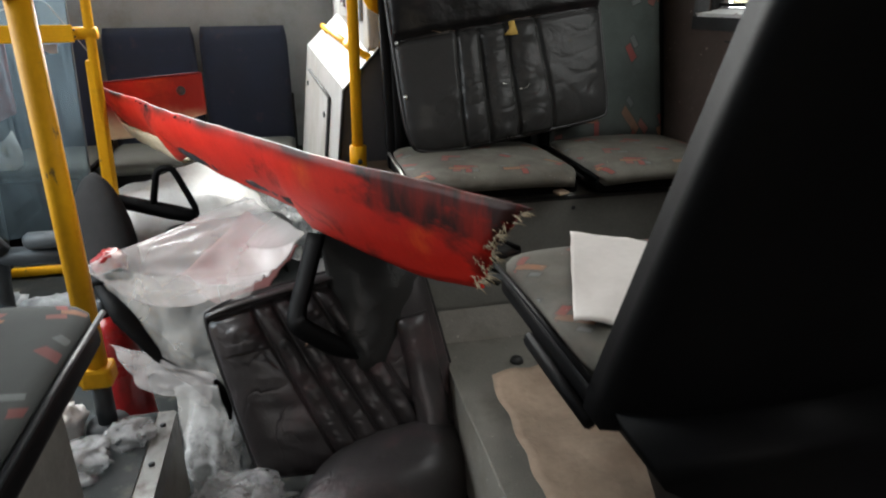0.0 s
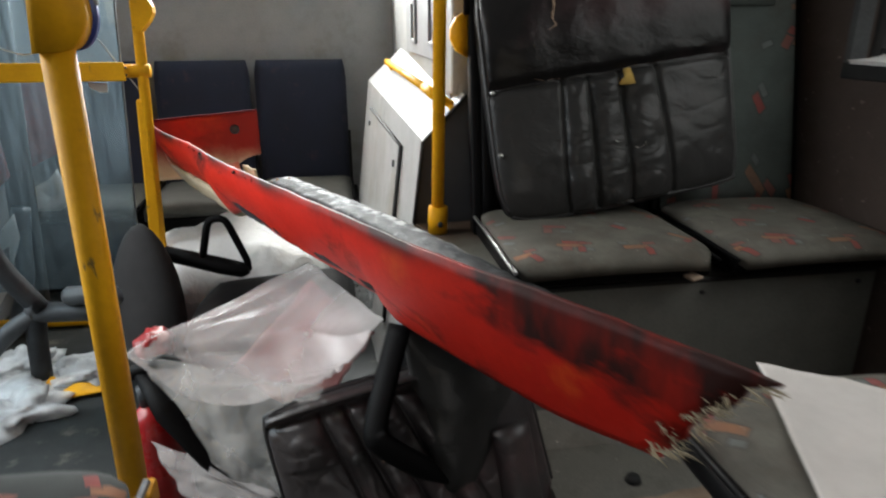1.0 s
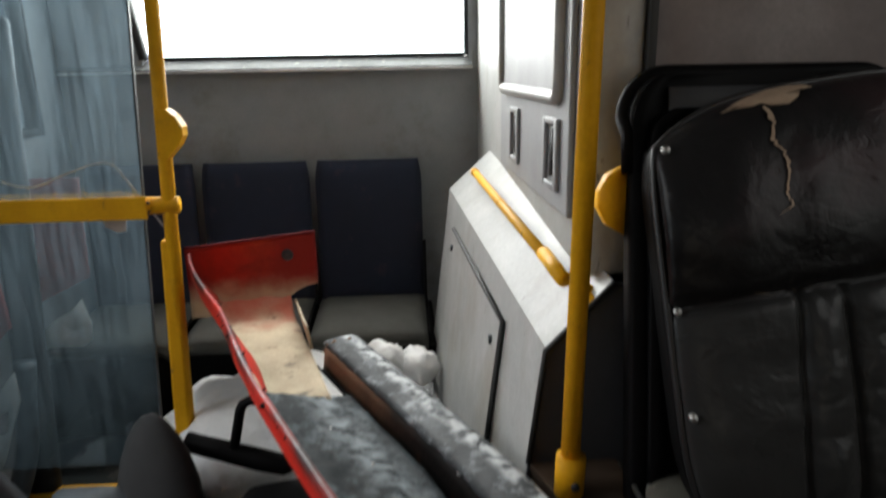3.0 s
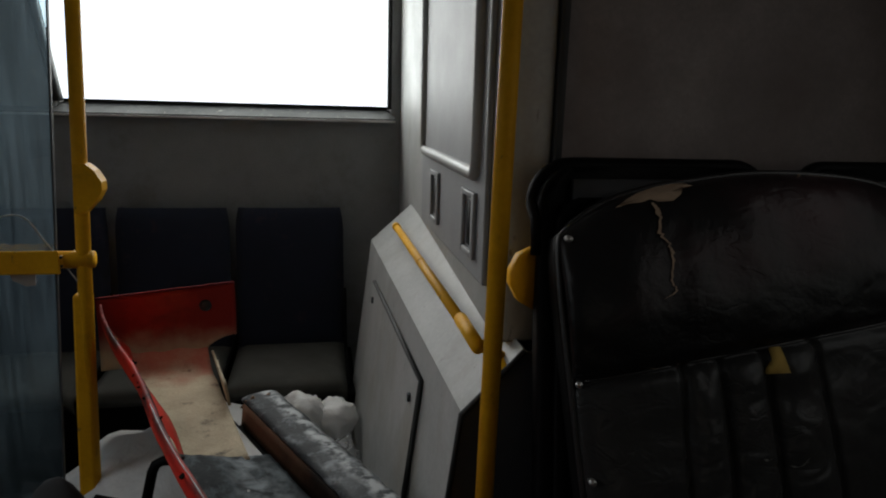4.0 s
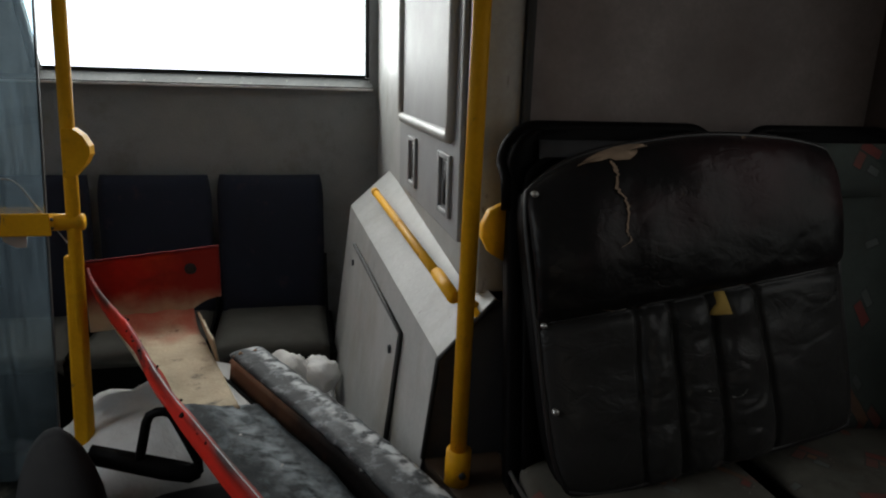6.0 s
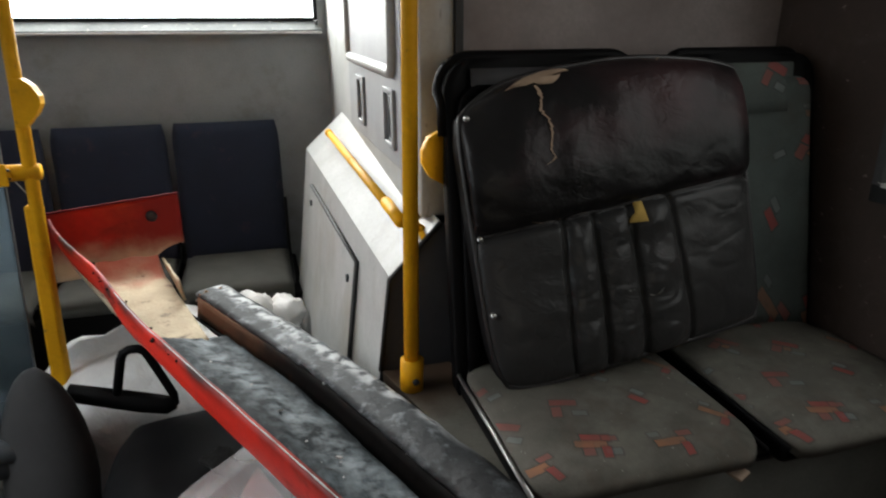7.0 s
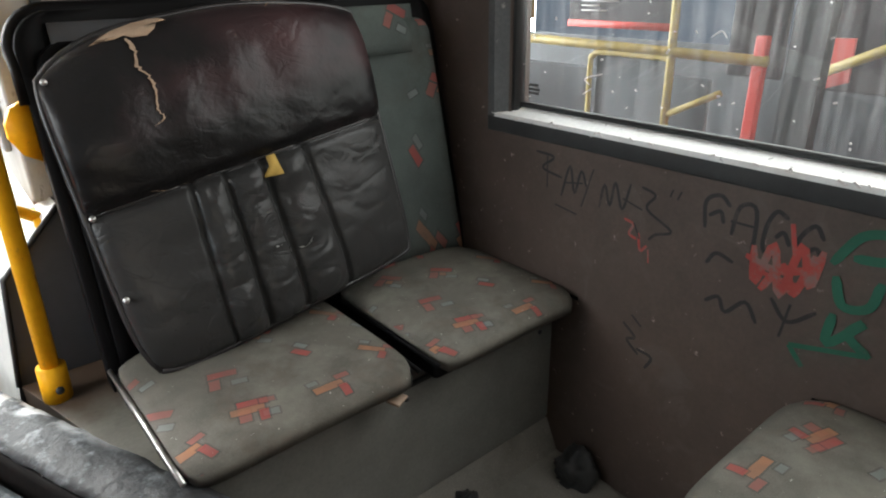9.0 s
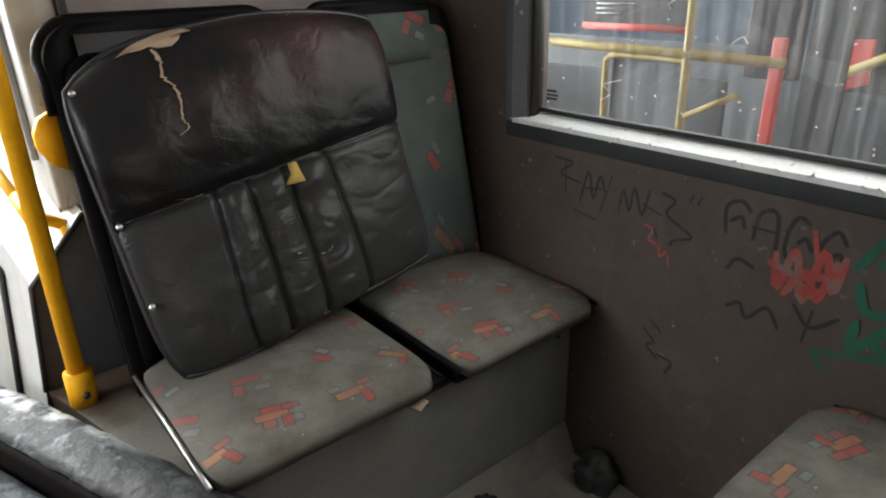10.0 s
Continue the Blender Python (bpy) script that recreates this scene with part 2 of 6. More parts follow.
RED_A, RED_B, ORANGE, PALE = (0.34, 0.045, 0.036), (0.30, 0.085, 0.065), (0.36, 0.15, 0.065), (0.18, 0.205, 0.20)
MOTIFS = [(0.000, 0.018, 0.030, 0.013, RED_A, 0.0, 0.5), (-0.016, -0.014, 0.013, 0.020, RED_B, 0.0, 0.5), (0.028, -0.018, 0.017, 0.011, PALE, 0.0, 0.5), (0.006, -0.006, 0.011, 0.011, ORANGE, 0.0, 0.3),
          (-0.010, 0.000, 0.032, 0.012, ORANGE, 0.42, 0.86), (0.026, 0.018, 0.017, 0.010, RED_B, 0.42, 0.86), (0.016, -0.020, 0.011, 0.017, RED_A, 0.42, 0.86), (-0.032, 0.024, 0.013, 0.009, PALE, 0.5, 0.86),
          (0.000, 0.000, 0.017, 0.010, PALE, 0.86, 1.01), (0.014, -0.022, 0.022, 0.012, RED_A, 0.86, 0.96)]

GREY_WALL = over(material("grey_laminate", (0.27, 0.28, 0.29), 0.55, mix=0.12, fine=140, grime=0.3), (0.16, 0.15, 0.14), 3, 0.55, 0.75)
BROWN_WALL = over(over(over(material("warm_grey_laminate", (0.085, 0.058, 0.045), 0.6, mix=0.2, fine=120, grime=0.35), (0.055, 0.038, 0.031), 1.6, 0.44, 0.68, stretch=(1, 1, 0.7), distortion=0.4), (0.075, 0.058, 0.048), 9, 0.56, 0.72, distortion=1.2), (0.26, 0.21, 0.18), 46, 0.655, 0.72)
BACK_WALL = over(material("rosy_grey_laminate", (0.30, 0.255, 0.245), 0.6, mix=0.2, fine=120, grime=0.3), (0.15, 0.12, 0.11), 2.0, 0.50, 0.72)
PALE_SILL = over(over(material("worn_pale_aluminium", (0.66, 0.66, 0.64), 0.45, mix=0.12, fine=120, grime=0.25), (0.40, 0.39, 0.36), 10, 0.55, 0.72, stretch=(1, 0.4, 1)), (0.07, 0.07, 0.068), 34, 0.655, 0.675)
LIGHT_GREY = over(over(material("pale_grey_paint", (0.43, 0.44, 0.43), 0.5, mix=0.15, fine=90, grime=0.25), (0.26, 0.24, 0.20), 4, 0.52, 0.76, stretch=(1, 1, 0.5)), (0.16, 0.15, 0.14), 38, 0.66, 0.72, stretch=(1, 1, 0.4))
SCREEN_GREY = material("grey_panel_board", (0.33, 0.34, 0.35), 0.55, mix=0.1, fine=200, grime=0.25)
SILL_GREY = over(material("dusty_dark_grey_sill", (0.12, 0.125, 0.125), 0.6, mix=0.3, fine=140, grime=0.4, spec=0.2), (0.3, 0.29, 0.27), 24, 0.6, 0.7)
SEAT_BOX = over(material("grey_green_seat_box", (0.20, 0.202, 0.182), 0.5, mix=0.25, fine=120, grime=0.35), (0.15, 0.14, 0.125), 6, 0.55, 0.75)
STAINED = fade(over(material("brown_stained_ledge", (0.20, 0.195, 0.165), 0.55, mix=0.25, fine=120, grime=0.35, spec=0.3), (0.12, 0.105, 0.085), 8, 0.55, 0.75), 1, 1.90, 2.06, (0.060, 0.036, 0.022), 0.92)
FLOOR = over(over(material("speckled_vinyl_floor", (0.30, 0.285, 0.25), 0.55, mix=0.2, fine=320, grime=0.6, scale=4), (0.12, 0.11, 0.09), 7, 0.5, 0.72), (0.5, 0.48, 0.42), 60, 0.66, 0.72)
DARK_FLOOR = over(material("dirty_dark_floor", (0.024, 0.030, 0.031), 0.45, mix=0.35, fine=200, grime=0.5, spec=0.22), (0.10, 0.095, 0.08), 9, 0.57, 0.72)
CEILING = material("pale_ceiling_panel", (0.5, 0.5, 0.48), 0.6, mix=0.1)
YELLOW = over(over(material("yellow_rail_paint", (0.82, 0.42, 0.012), 0.5, second=(0.70, 0.34, 0.010), fine=90, grime=0.2, bump=0.06, spec=0.12), (0.14, 0.1, 0.05), 30, 0.64, 0.7, stretch=(1, 1, 0.5)), (0.45, 0.24, 0.02), 8, 0.62, 0.85)
PALE_YELLOW = over(material("faded_yellow_rail", (0.52, 0.38, 0.09), 0.5, mix=0.2), (0.3, 0.24, 0.1), 12, 0.55, 0.7)
BLACK = material("black_moulded_plastic", (0.0045, 0.0045, 0.005), 0.55, mix=0.3, fine=260, bump=0.2, depth=0.001, spec=0.08)
RUBBER = material("black_window_rubber", (0.025, 0.026, 0.026), 0.65, mix=0.3)
CHAIR_CLOTH = material("charcoal_chair_cloth", (0.019, 0.019, 0.020), 0.85, mix=0.25, fine=380, bump=0.4, depth=0.001)
CHROME = material("worn_aluminium_trim", (0.62, 0.62, 0.6), 0.35, metal=0.9, mix=0.25)
DULL_METAL = over(material("dull_grimy_aluminium", (0.30, 0.30, 0.29), 0.5, metal=0.6, mix=0.35), (0.07, 0.06, 0.05), 14, 0.5, 0.68)
DARK_METAL = material("dark_tube_metal", (0.045, 0.052, 0.058), 0.5, metal=0.3)
GREY_TUBE = material("grey_tube_plastic", (0.075, 0.088, 0.098), 0.5)
NAVY = over(material("navy_seat_plush", (0.009, 0.013, 0.029), 0.95, second=(0.014, 0.020, 0.042), fine=300, bump=0.35, depth=0.001), (0.035, 0.026, 0.036), 12, 0.6, 0.72)
FADED = over(material("faded_grey_seat_cloth", (0.075, 0.075, 0.065), 0.95, mix=0.25, fine=300, bump=0.35, depth=0.001), (0.055, 0.052, 0.046), 9, 0.52, 0.72)
PRINT = over(material("printed_green_grey_plush", (0.135, 0.126, 0.104), 0.95, second=(0.088, 0.085, 0.070), fine=420, grime=0.5, bump=0.35, depth=0.001), (0.19, 0.18, 0.15), 4, 0.48, 0.78)
PRINT = over(over(printed(PRINT, MOTIFS), (0.085, 0.066, 0.050), 6, 0.54, 0.74, distortion=0.3), (0.42, 0.40, 0.36), 120, 0.735, 0.76, detail=2)
PRINT_BACK = over(printed(material("printed_blue_grey_plush", (0.085, 0.108, 0.098), 0.95, second=(0.060, 0.072, 0.068), fine=420, grime=0.45, bump=0.35, depth=0.001), MOTIFS), (0.05, 0.05, 0.045), 7, 0.54, 0.74)
SLATE = material("slate_grey_seat_panel", (0.055, 0.058, 0.064), 0.6, mix=0.2)
PRINT_DARK = printed(material("printed_dark_plush", (0.03, 0.038, 0.036), 0.95, mix=0.3, fine=420, bump=0.35, depth=0.001), MOTIFS)
LEATHER = wrinkled(wrinkled(over(over(material("worn_black_brown_leather", (0.0122, 0.0122, 0.0128), 0.31, second=(0.0165, 0.0155, 0.016), fine=500, bump=0.12, depth=0.0008, grime=0.25, scale=3, spec=0.17), (0.036, 0.020, 0.022), 2.6, 0.56, 0.76, 0.36), (0.005, 0.005, 0.006), 3.6, 0.54, 0.62, 0.30), 13, 0.42, 0.010), 42, 0.30, 0.004)
LEATHER = creased(creased(LEATHER, 9.0, 0.16, 0.003, (1, 1, 2.0)), 19.0, 0.28, 0.002, (1, 1, 1.6))
GREY_LEATHER = wrinkled(over(material("matt_grey_black_leather", (0.042, 0.037, 0.038), 0.40, second=(0.026, 0.023, 0.024), fine=500, bump=0.12, depth=0.0008, grime=0.25, scale=3), (0.105, 0.062, 0.064), 3.5, 0.50, 0.72, 0.40), 14, 0.4, 0.01)
GREY_LEATHER = creased(GREY_LEATHER, 9.0, 0.35, 0.004)
FOAM = wrinkled(material("exposed_beige_foam", (0.50, 0.36, 0.25), 0.9, mix=0.3, fine=220, bump=0.5, depth=0.003), 30, 0.5, 0.006)
PIPING = material("leather_piping", (0.015, 0.014, 0.015), 0.4)
RED = over(over(over(material("red_moulded_panel", (0.62, 0.022, 0.009), 0.48, second=(0.46, 0.014, 0.007), scale=3, fine=80, bump=0.08, grime=0.25, spec=0.18), (0.03, 0.012, 0.010), 4.0, 0.535, 0.70, 0.6, stretch=(1.0, 0.6, 1.8), distortion=0.8), (0.60, 0.10, 0.015), 4, 0.6, 0.78), (0.05, 0.01, 0.008), 40, 0.66, 0.72, stretch=(1, 1, 0.3))


def scraped(m, y_end, z_low, colour):
    """A black scrape near the broken end, with streaks at its border."""
    n, l = m.node_tree.nodes, m.node_tree.links
    b = n["Principled BSDF"]
    co, sep, mp, tx = (n.new("ShaderNode" + k) for k in ("TexCoord", "SeparateXYZ", "Mapping", "TexNoise"))
    mp.inputs["Scale"].default_value = (2.2, 2.2, 5.5)
    tx.inputs["Scale"].default_value, tx.inputs["Detail"].default_value, tx.inputs["Roughness"].default_value = 2.4, 5, 0.6
    l.new(co.outputs["Object"], sep.inputs[0])
    l.new(co.outputs["Object"], mp.inputs["Vector"])
    l.new(mp.outputs["Vector"], tx.inputs["Vector"])

    def arith(op, a, c):
        k = n.new("ShaderNodeMath")
        k.operation = op
        for i, q in enumerate((a, c)):
            if isinstance(q, (int, float)):
                k.inputs[i].default_value = q
            else:
                l.new(q, k.inputs[i])
        return k.outputs[0]

    shift = arith('MULTIPLY', arith('SUBTRACT', tx.outputs["Fac"], 0.5), 0.45)
    a = arith('MULTIPLY', arith('SUBTRACT', arith('ADD', y_end, shift), sep.outputs[1]), 14)
    c = arith('MULTIPLY', arith('ADD', arith('SUBTRACT', sep.outputs[2], z_low), arith('MULTIPLY', shift, 0.55)), 22)
    clamp = n.new("ShaderNodeClamp")
    l.new(arith('MINIMUM', a, c), clamp.inputs[0])
    mx = n.new("ShaderNodeMix")
    mx.data_type = 'RGBA'
    mx.inputs["B"].default_value = (*colour, 1)
    fine, thin, gap = n.new("ShaderNodeMapping"), n.new("ShaderNodeTexNoise"), n.new("ShaderNodeMapRange")
    fine.inputs["Rotation"].default_value, fine.inputs["Scale"].default_value = (0.6, 0, 0), (9, 9, 3)
    thin.inputs["Scale"].default_value, thin.inputs["Detail"].default_value = 1.6, 7
    gap.inputs["From Min"].default_value, gap.inputs["From Max"].default_value = 0.46, 0.60
    gap.inputs["To Min"].default_value, gap.inputs["To Max"].default_value = 0.97, 0.55
    l.new(co.outputs["Object"], fine.inputs["Vector"])
    l.new(fine.outputs["Vector"], thin.inputs["Vector"])
    l.new(thin.outputs["Fac"], gap.inputs["Value"])
    l.new(arith('MULTIPLY', clamp.outputs[0], gap.outputs["Result"]), mx.inputs["Factor"])
    l.new(b.inputs["Base Color"].links[0].from_socket, mx.inputs["A"])
    l.new(mx.outputs["Result"], b.inputs["Base Color"])
    return m


# Copy of the red panel, darkened: the flap's backlit shade is put into its colour.
RED_FLAP = over(RED.copy(), (0.22, 0.014, 0.010), 2.5, 0.30, 0.55)
RED_FLAP.name = "backlit_red_moulded_end"
RED = scraped(RED, 1.22, 0.545, (0.010, 0.008, 0.007))


RED_FLAP = fade(RED_FLAP, 2, 0.47, 0.36, (0.62, 0.47, 0.30), 0.8)
GLASSFIBRE = over(material("raw_glassfibre", (0.62, 0.52, 0.35), 0.8, mix=0.3, fine=160, bump=0.7, depth=0.004, grime=0.45), (0.10, 0.085, 0.06), 14, 0.58, 0.7)
SPRAYED = fade(GLASSFIBRE.copy(), 1, 3.02, 3.34, (0.52, 0.05, 0.025), 0.75)
SPRAYED.name = "glassfibre_with_red_overspray"
CHANNEL = over(over(material("dusty_grey_channel", (0.036, 0.046, 0.051), 0.6, mix=0.5, fine=150, bump=0.5, depth=0.003, grime=0.5, spec=0.07), (0.100, 0.122, 0.134), 20, 0.50, 0.70, stretch=(1, 0.5, 1), distortion=0.1), (0.02, 0.02, 0.02), 24, 0.62, 0.68)
FLAKED = over(over(material("flaked_grey_beam", (0.062, 0.072, 0.078), 0.6, mix=0.5, fine=75, bump=0.6, depth=0.004, grime=0.5, spec=0.2), (0.19, 0.21, 0.225), 22, 0.52, 0.66), (0.04, 0.04, 0.04), 34, 0.58, 0.70)
# Rust patches on near-black, which paints the shade in the groove and beam side.
RUST = over(material("dark_rusty_steel", (0.008, 0.007, 0.0065), 0.85, mix=0.4, bump=0.5, depth=0.003, spec=0.12), (0.045, 0.02, 0.011), 9, 0.6, 0.76)


def smear(m, direction, centre, width, colour, most=0.8, scale=34, low=0.42, high=0.68):
    """A streak of colour, dusty on the channel, along a straight line, broken up by noise; direction points across it.
    """
    n, l = m.node_tree.nodes, m.node_tree.links
    b = n["Principled BSDF"]
    co, dot, tx, sub, ab, mr, mul, mx = (n.new("ShaderNode" + k) for k in ("TexCoord", "VectorMath", "TexNoise", "Math", "Math", "MapRange", "Math", "Mix"))
    dot.operation, sub.operation, ab.operation, mul.operation = 'DOT_PRODUCT', 'SUBTRACT', 'ABSOLUTE', 'MULTIPLY'
    dot.inputs[1].default_value = direction
    tx.inputs["Scale"].default_value, tx.inputs["Detail"].default_value, tx.inputs["Distortion"].default_value = scale, 8, 0.15
    l.new(co.outputs["Object"], dot.inputs[0])
    l.new(co.outputs["Object"], tx.inputs["Vector"])
    l.new(dot.outputs["Value"], sub.inputs[0])
    sub.inputs[1].default_value = centre
    l.new(sub.outputs[0], ab.inputs[0])
    l.new(ab.outputs[0], mr.inputs["Value"])
    mr.interpolation_type = 'SMOOTHSTEP'
    mr.inputs["From Min"].default_value, mr.inputs["From Max"].default_value = 0.0, width
    mr.inputs["To Min"].default_value, mr.inputs["To Max"].default_value = most * 2, 0.0
    l.new(mr.outputs["Result"], mul.inputs[0])
    edge = n.new("ShaderNodeMapRange")
    edge.inputs["From Min"].default_value, edge.inputs["From Max"].default_value = low, high
    l.new(tx.outputs["Fac"], edge.inputs["Value"])
    l.new(edge.outputs["Result"], mul.inputs[1])
    mul.use_clamp = True
    mx.data_type = 'RGBA'
    mx.inputs["B"].default_value = (*colour, 1)
    l.new(mul.outputs[0], mx.inputs["Factor"])
    l.new(b.inputs["Base Color"].links[0].from_socket, mx.inputs["A"])
    l.new(mx.outputs["Result"], b.inputs["Base Color"])
    return m


def below(m, direction, level, soft, colour, most):
    """Another colour on one side of a straight line."""
    n, l = m.node_tree.nodes, m.node_tree.links
    b = n["Principled BSDF"]
    co, dot, mr, mx = (n.new("ShaderNode" + k) for k in ("TexCoord", "VectorMath", "MapRange", "Mix"))
    dot.operation = 'DOT_PRODUCT'
    dot.inputs[1].default_value = direction
    l.new(co.outputs["Object"], dot.inputs[0])
    l.new(dot.outputs["Value"], mr.inputs["Value"])
    mr.inputs["From Min"].default_value, mr.inputs["From Max"].default_value = level, level - soft
    mr.inputs["To Max"].default_value = most
    mx.data_type = 'RGBA'
    mx.inputs["B"].default_value = (*colour, 1)
    l.new(mr.outputs["Result"], mx.inputs["Factor"])
    l.new(b.inputs["Base Color"].links[0].from_socket, mx.inputs["A"])
    l.new(mx.outputs["Result"], b.inputs["Base Color"])
    return m


# Leather: greyer below the seam, reddish band high up, near-black band just above the seam.
LEATHER = below(LEATHER, (-0.15, 0, 1), 0.800, 0.01, (0.031, 0.0315, 0.031), 0.72)
RED = smear(RED, (-0.0131, 0.027, 1), 0.680, 0.045, (0.045, 0.012, 0.010), 0.55, 4.0, 0.36, 0.62)
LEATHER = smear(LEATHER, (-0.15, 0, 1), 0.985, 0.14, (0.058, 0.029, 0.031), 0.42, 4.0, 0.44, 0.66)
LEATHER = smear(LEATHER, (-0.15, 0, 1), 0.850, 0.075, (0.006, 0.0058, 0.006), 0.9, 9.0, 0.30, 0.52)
CHANNEL = smear(CHANNEL, (0.8997, 0.4366, 0), 0.4641 + 0.185, 0.09, (0.26, 0.295, 0.315), 0.45, 26, 0.38, 0.66)
FLAKED = smear(FLAKED, (0.8997, 0.4366, 0), 0.4641 + 0.368, 0.036, (0.46, 0.48, 0.49), 0.7, 30, 0.44, 0.60)
FLAKED = wrinkled(FLAKED, 34, 0.45, 0.005)
# Beam and channel dim towards their near end; the falling light is put into the colour.
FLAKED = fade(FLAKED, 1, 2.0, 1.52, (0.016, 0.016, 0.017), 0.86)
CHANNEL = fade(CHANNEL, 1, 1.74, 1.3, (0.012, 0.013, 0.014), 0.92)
RUST_SIDE = fade(RUST.copy(), 1, 2.25, 2.65, (0.16, 0.085, 0.05), 0.85)
RUST_SIDE.name = "brown_rusty_steel"
PAPER = material("crumpled_white_paper", (0.60, 0.57, 0.545), 0.8, mix=0.1, grime=0.12)
KRAFT = wrinkled(over(material("brown_wrapping_paper", (0.42, 0.31, 0.225), 0.85, mix=0.35, grime=0.3), (0.22, 0.15, 0.105), 5, 0.5, 0.72), 16, 0.55, 0.010)
WHITE_BAG = wrinkled(material("white_plastic_bag", (0.80, 0.80, 0.79), 0.4, mix=0.12, grime=0.1), 8, 0.9, 0.03)
SHEET = film("milky_plastic_sheet", (0.60, 0.575, 0.57), 0.33, 0.26, 5.0, 0.05)
SOFT_BAG = film("thin_white_plastic_bag", (0.62, 0.66, 0.68), 0.62, 0.3, 14.0, 0.7)
THIN_SHEET = film("thin_grey_plastic_sheet", (0.74, 0.74, 0.72), 0.22, 0.15, 9.0, 0.2)
BUBBLE = film("crumpled_clear_plastic", (0.80, 0.82, 0.83), 0.36, 0.12, 26.0, 1.0)
PARTITION_GLASS = pane_glass("scratched_partition_glass", (0.78, 0.86, 0.90), 0.055, (0.28, 0.38, 0.44))
WINDOW_GLASS = pane_glass("streaked_window_glass", (0.84, 0.87, 0.87), 0.03, (0.5, 0.52, 0.53), 0.05, (0.44, 0.74, 0.5, 2.5))
CLEAR_GLASS = pane_glass("window_glass", (0.9, 0.93, 0.93), 0.03)
PINK_PANEL = material("faded_red_panel", (0.36, 0.09, 0.085), 0.55, mix=0.35)
PINK_REFLECTION = material("painted_pink_reflection", (0.62, 0.36, 0.33), 0.85, mix=0.2)
PINK_RAG = material("faded_pink_cloth", (0.42, 0.22, 0.21), 0.9, second=(0.36, 0.12, 0.115), fine=200)
DARK_RED = material("dark_red_plastic", (0.135, 0.010, 0.018), 0.55, mix=0.3, spec=0.14)
BLUE = material("blue_plastic", (0.02, 0.05, 0.28), 0.4)
EXTINGUISHER = material("red_enamel", (0.35, 0.012, 0.014), 0.3)
INK_BLACK = over(material("black_marker_ink", (0.014, 0.013, 0.013), 0.7, mix=0.2, grime=0.0), (0.050, 0.038, 0.032), 22, 0.54, 0.72)
INK_RED = over(material("red_marker_ink", (0.34, 0.045, 0.034), 0.7, mix=0.3, grime=0.0), (0.17, 0.10, 0.085), 26, 0.48, 0.62)
INK_GREEN = over(material("green_marker_ink", (0.008, 0.105, 0.06), 0.7, mix=0.3, grime=0.0), (0.05, 0.075, 0.055), 24, 0.58, 0.72)
SKY_GLOW = bpy.data.materials.new("overcast_sky_glow")
SKY_GLOW.use_nodes = True
SKY_GLOW.node_tree.nodes["Principled BSDF"].inputs["Base Color"].default_value = (0, 0, 0, 1)
SKY_GLOW.node_tree.nodes["Principled BSDF"].inputs["Emission Color"].default_value = (0.96, 0.98, 1.0, 1)
SKY_GLOW.node_tree.nodes["Principled BSDF"].inputs["Emission Strength"].default_value = 14.0
BUS_RED = material("neighbour_red_paint", (0.42, 0.02, 0.025), 0.35, mix=0.3)
CORAL = material("coral_red_panel", (0.75, 0.09, 0.07), 0.5, mix=0.15)
NEIGHBOUR_DARK = material("neighbour_dark_interior", (0.06, 0.05, 0.052), 0.7, mix=0.4)
NEIGHBOUR_GREY = material("neighbour_grey_lining", (0.115, 0.125, 0.13), 0.6, mix=0.45, scale=3)
DIM_BACKDROP = material("dim_backdrop", (0.042, 0.058, 0.07), 0.7, mix=0.3, scale=0.8)
ASPHALT = material("wet_asphalt", (0.055, 0.055, 0.056), 0.5, mix=0.3, fine=200)

# ---- builders ----
def mesh_object(name, bm, mat, smooth=True):
    data = bpy.data.meshes.new(name)
    bmesh.ops.recalc_face_normals(bm, faces=bm.faces)
    bm.to_mesh(data)
    bm.free()
    data.materials.append(mat)
    for p in data.polygons:
        p.use_smooth = smooth
    return new(name, data)


def part(name, bm, mat, parent, label="", smooth=True):
    """One mesh under a thing or under a part; its points are in the world's metres."""
    ob = mesh_object(name, bm, mat, smooth)
    ob.parent = parent
    if parent.data is None:
        ob.matrix_parent_inverse = parent.matrix_basis.inverted()
    return tagged(ob, label)


def thing(name, place, label, category, group="", kind=""):
    """A top-level thing: an Empty at its base, for its parts."""
    ob = new(name)
    ob.matrix_basis = Matrix.Translation(place)
    ob.empty_display_size = 0.05
    return tagged(ob, label, category, group, kind)


def solid(name, bm, mat, label, category, group="", kind="", smooth=True):
    """A top-level thing of one mesh."""
    return tagged(mesh_object(name, bm, mat, smooth), label, category, group, kind)


def structure(name, bm, mat, label="", smooth=False):
    return tagged(mesh_object(name, bm, mat, smooth), label or name.replace("_", " "), "", "", "structure")


def box(bm, lo, hi, bevel=0.0, segments=2, turn=None):
    """A box between two corners, with rounded edges, turned about its middle."""
    lo, hi = Vector(lo), Vector(hi)
    m = Matrix.Translation((lo + hi) / 2) @ (turn or Matrix()) @ Matrix.Diagonal((*(hi - lo), 1))
    made = bmesh.ops.create_cube(bm, size=1.0, matrix=m)
    if bevel:
        edges = list({e for v in made["verts"] for e in v.link_edges})
        bmesh.ops.bevel(bm, geom=edges, offset=bevel, segments=segments, profile=0.5, affect='EDGES')
    return bm


def boxes(*items, bevel=0.0):
    bm = bmesh.new()
    for lo, hi in items:
        box(bm, lo, hi, bevel)
    return bm


def one_box(lo, hi, bevel=0.0, segments=2, turn=None):
    return box(bmesh.new(), lo, hi, bevel, segments, turn)


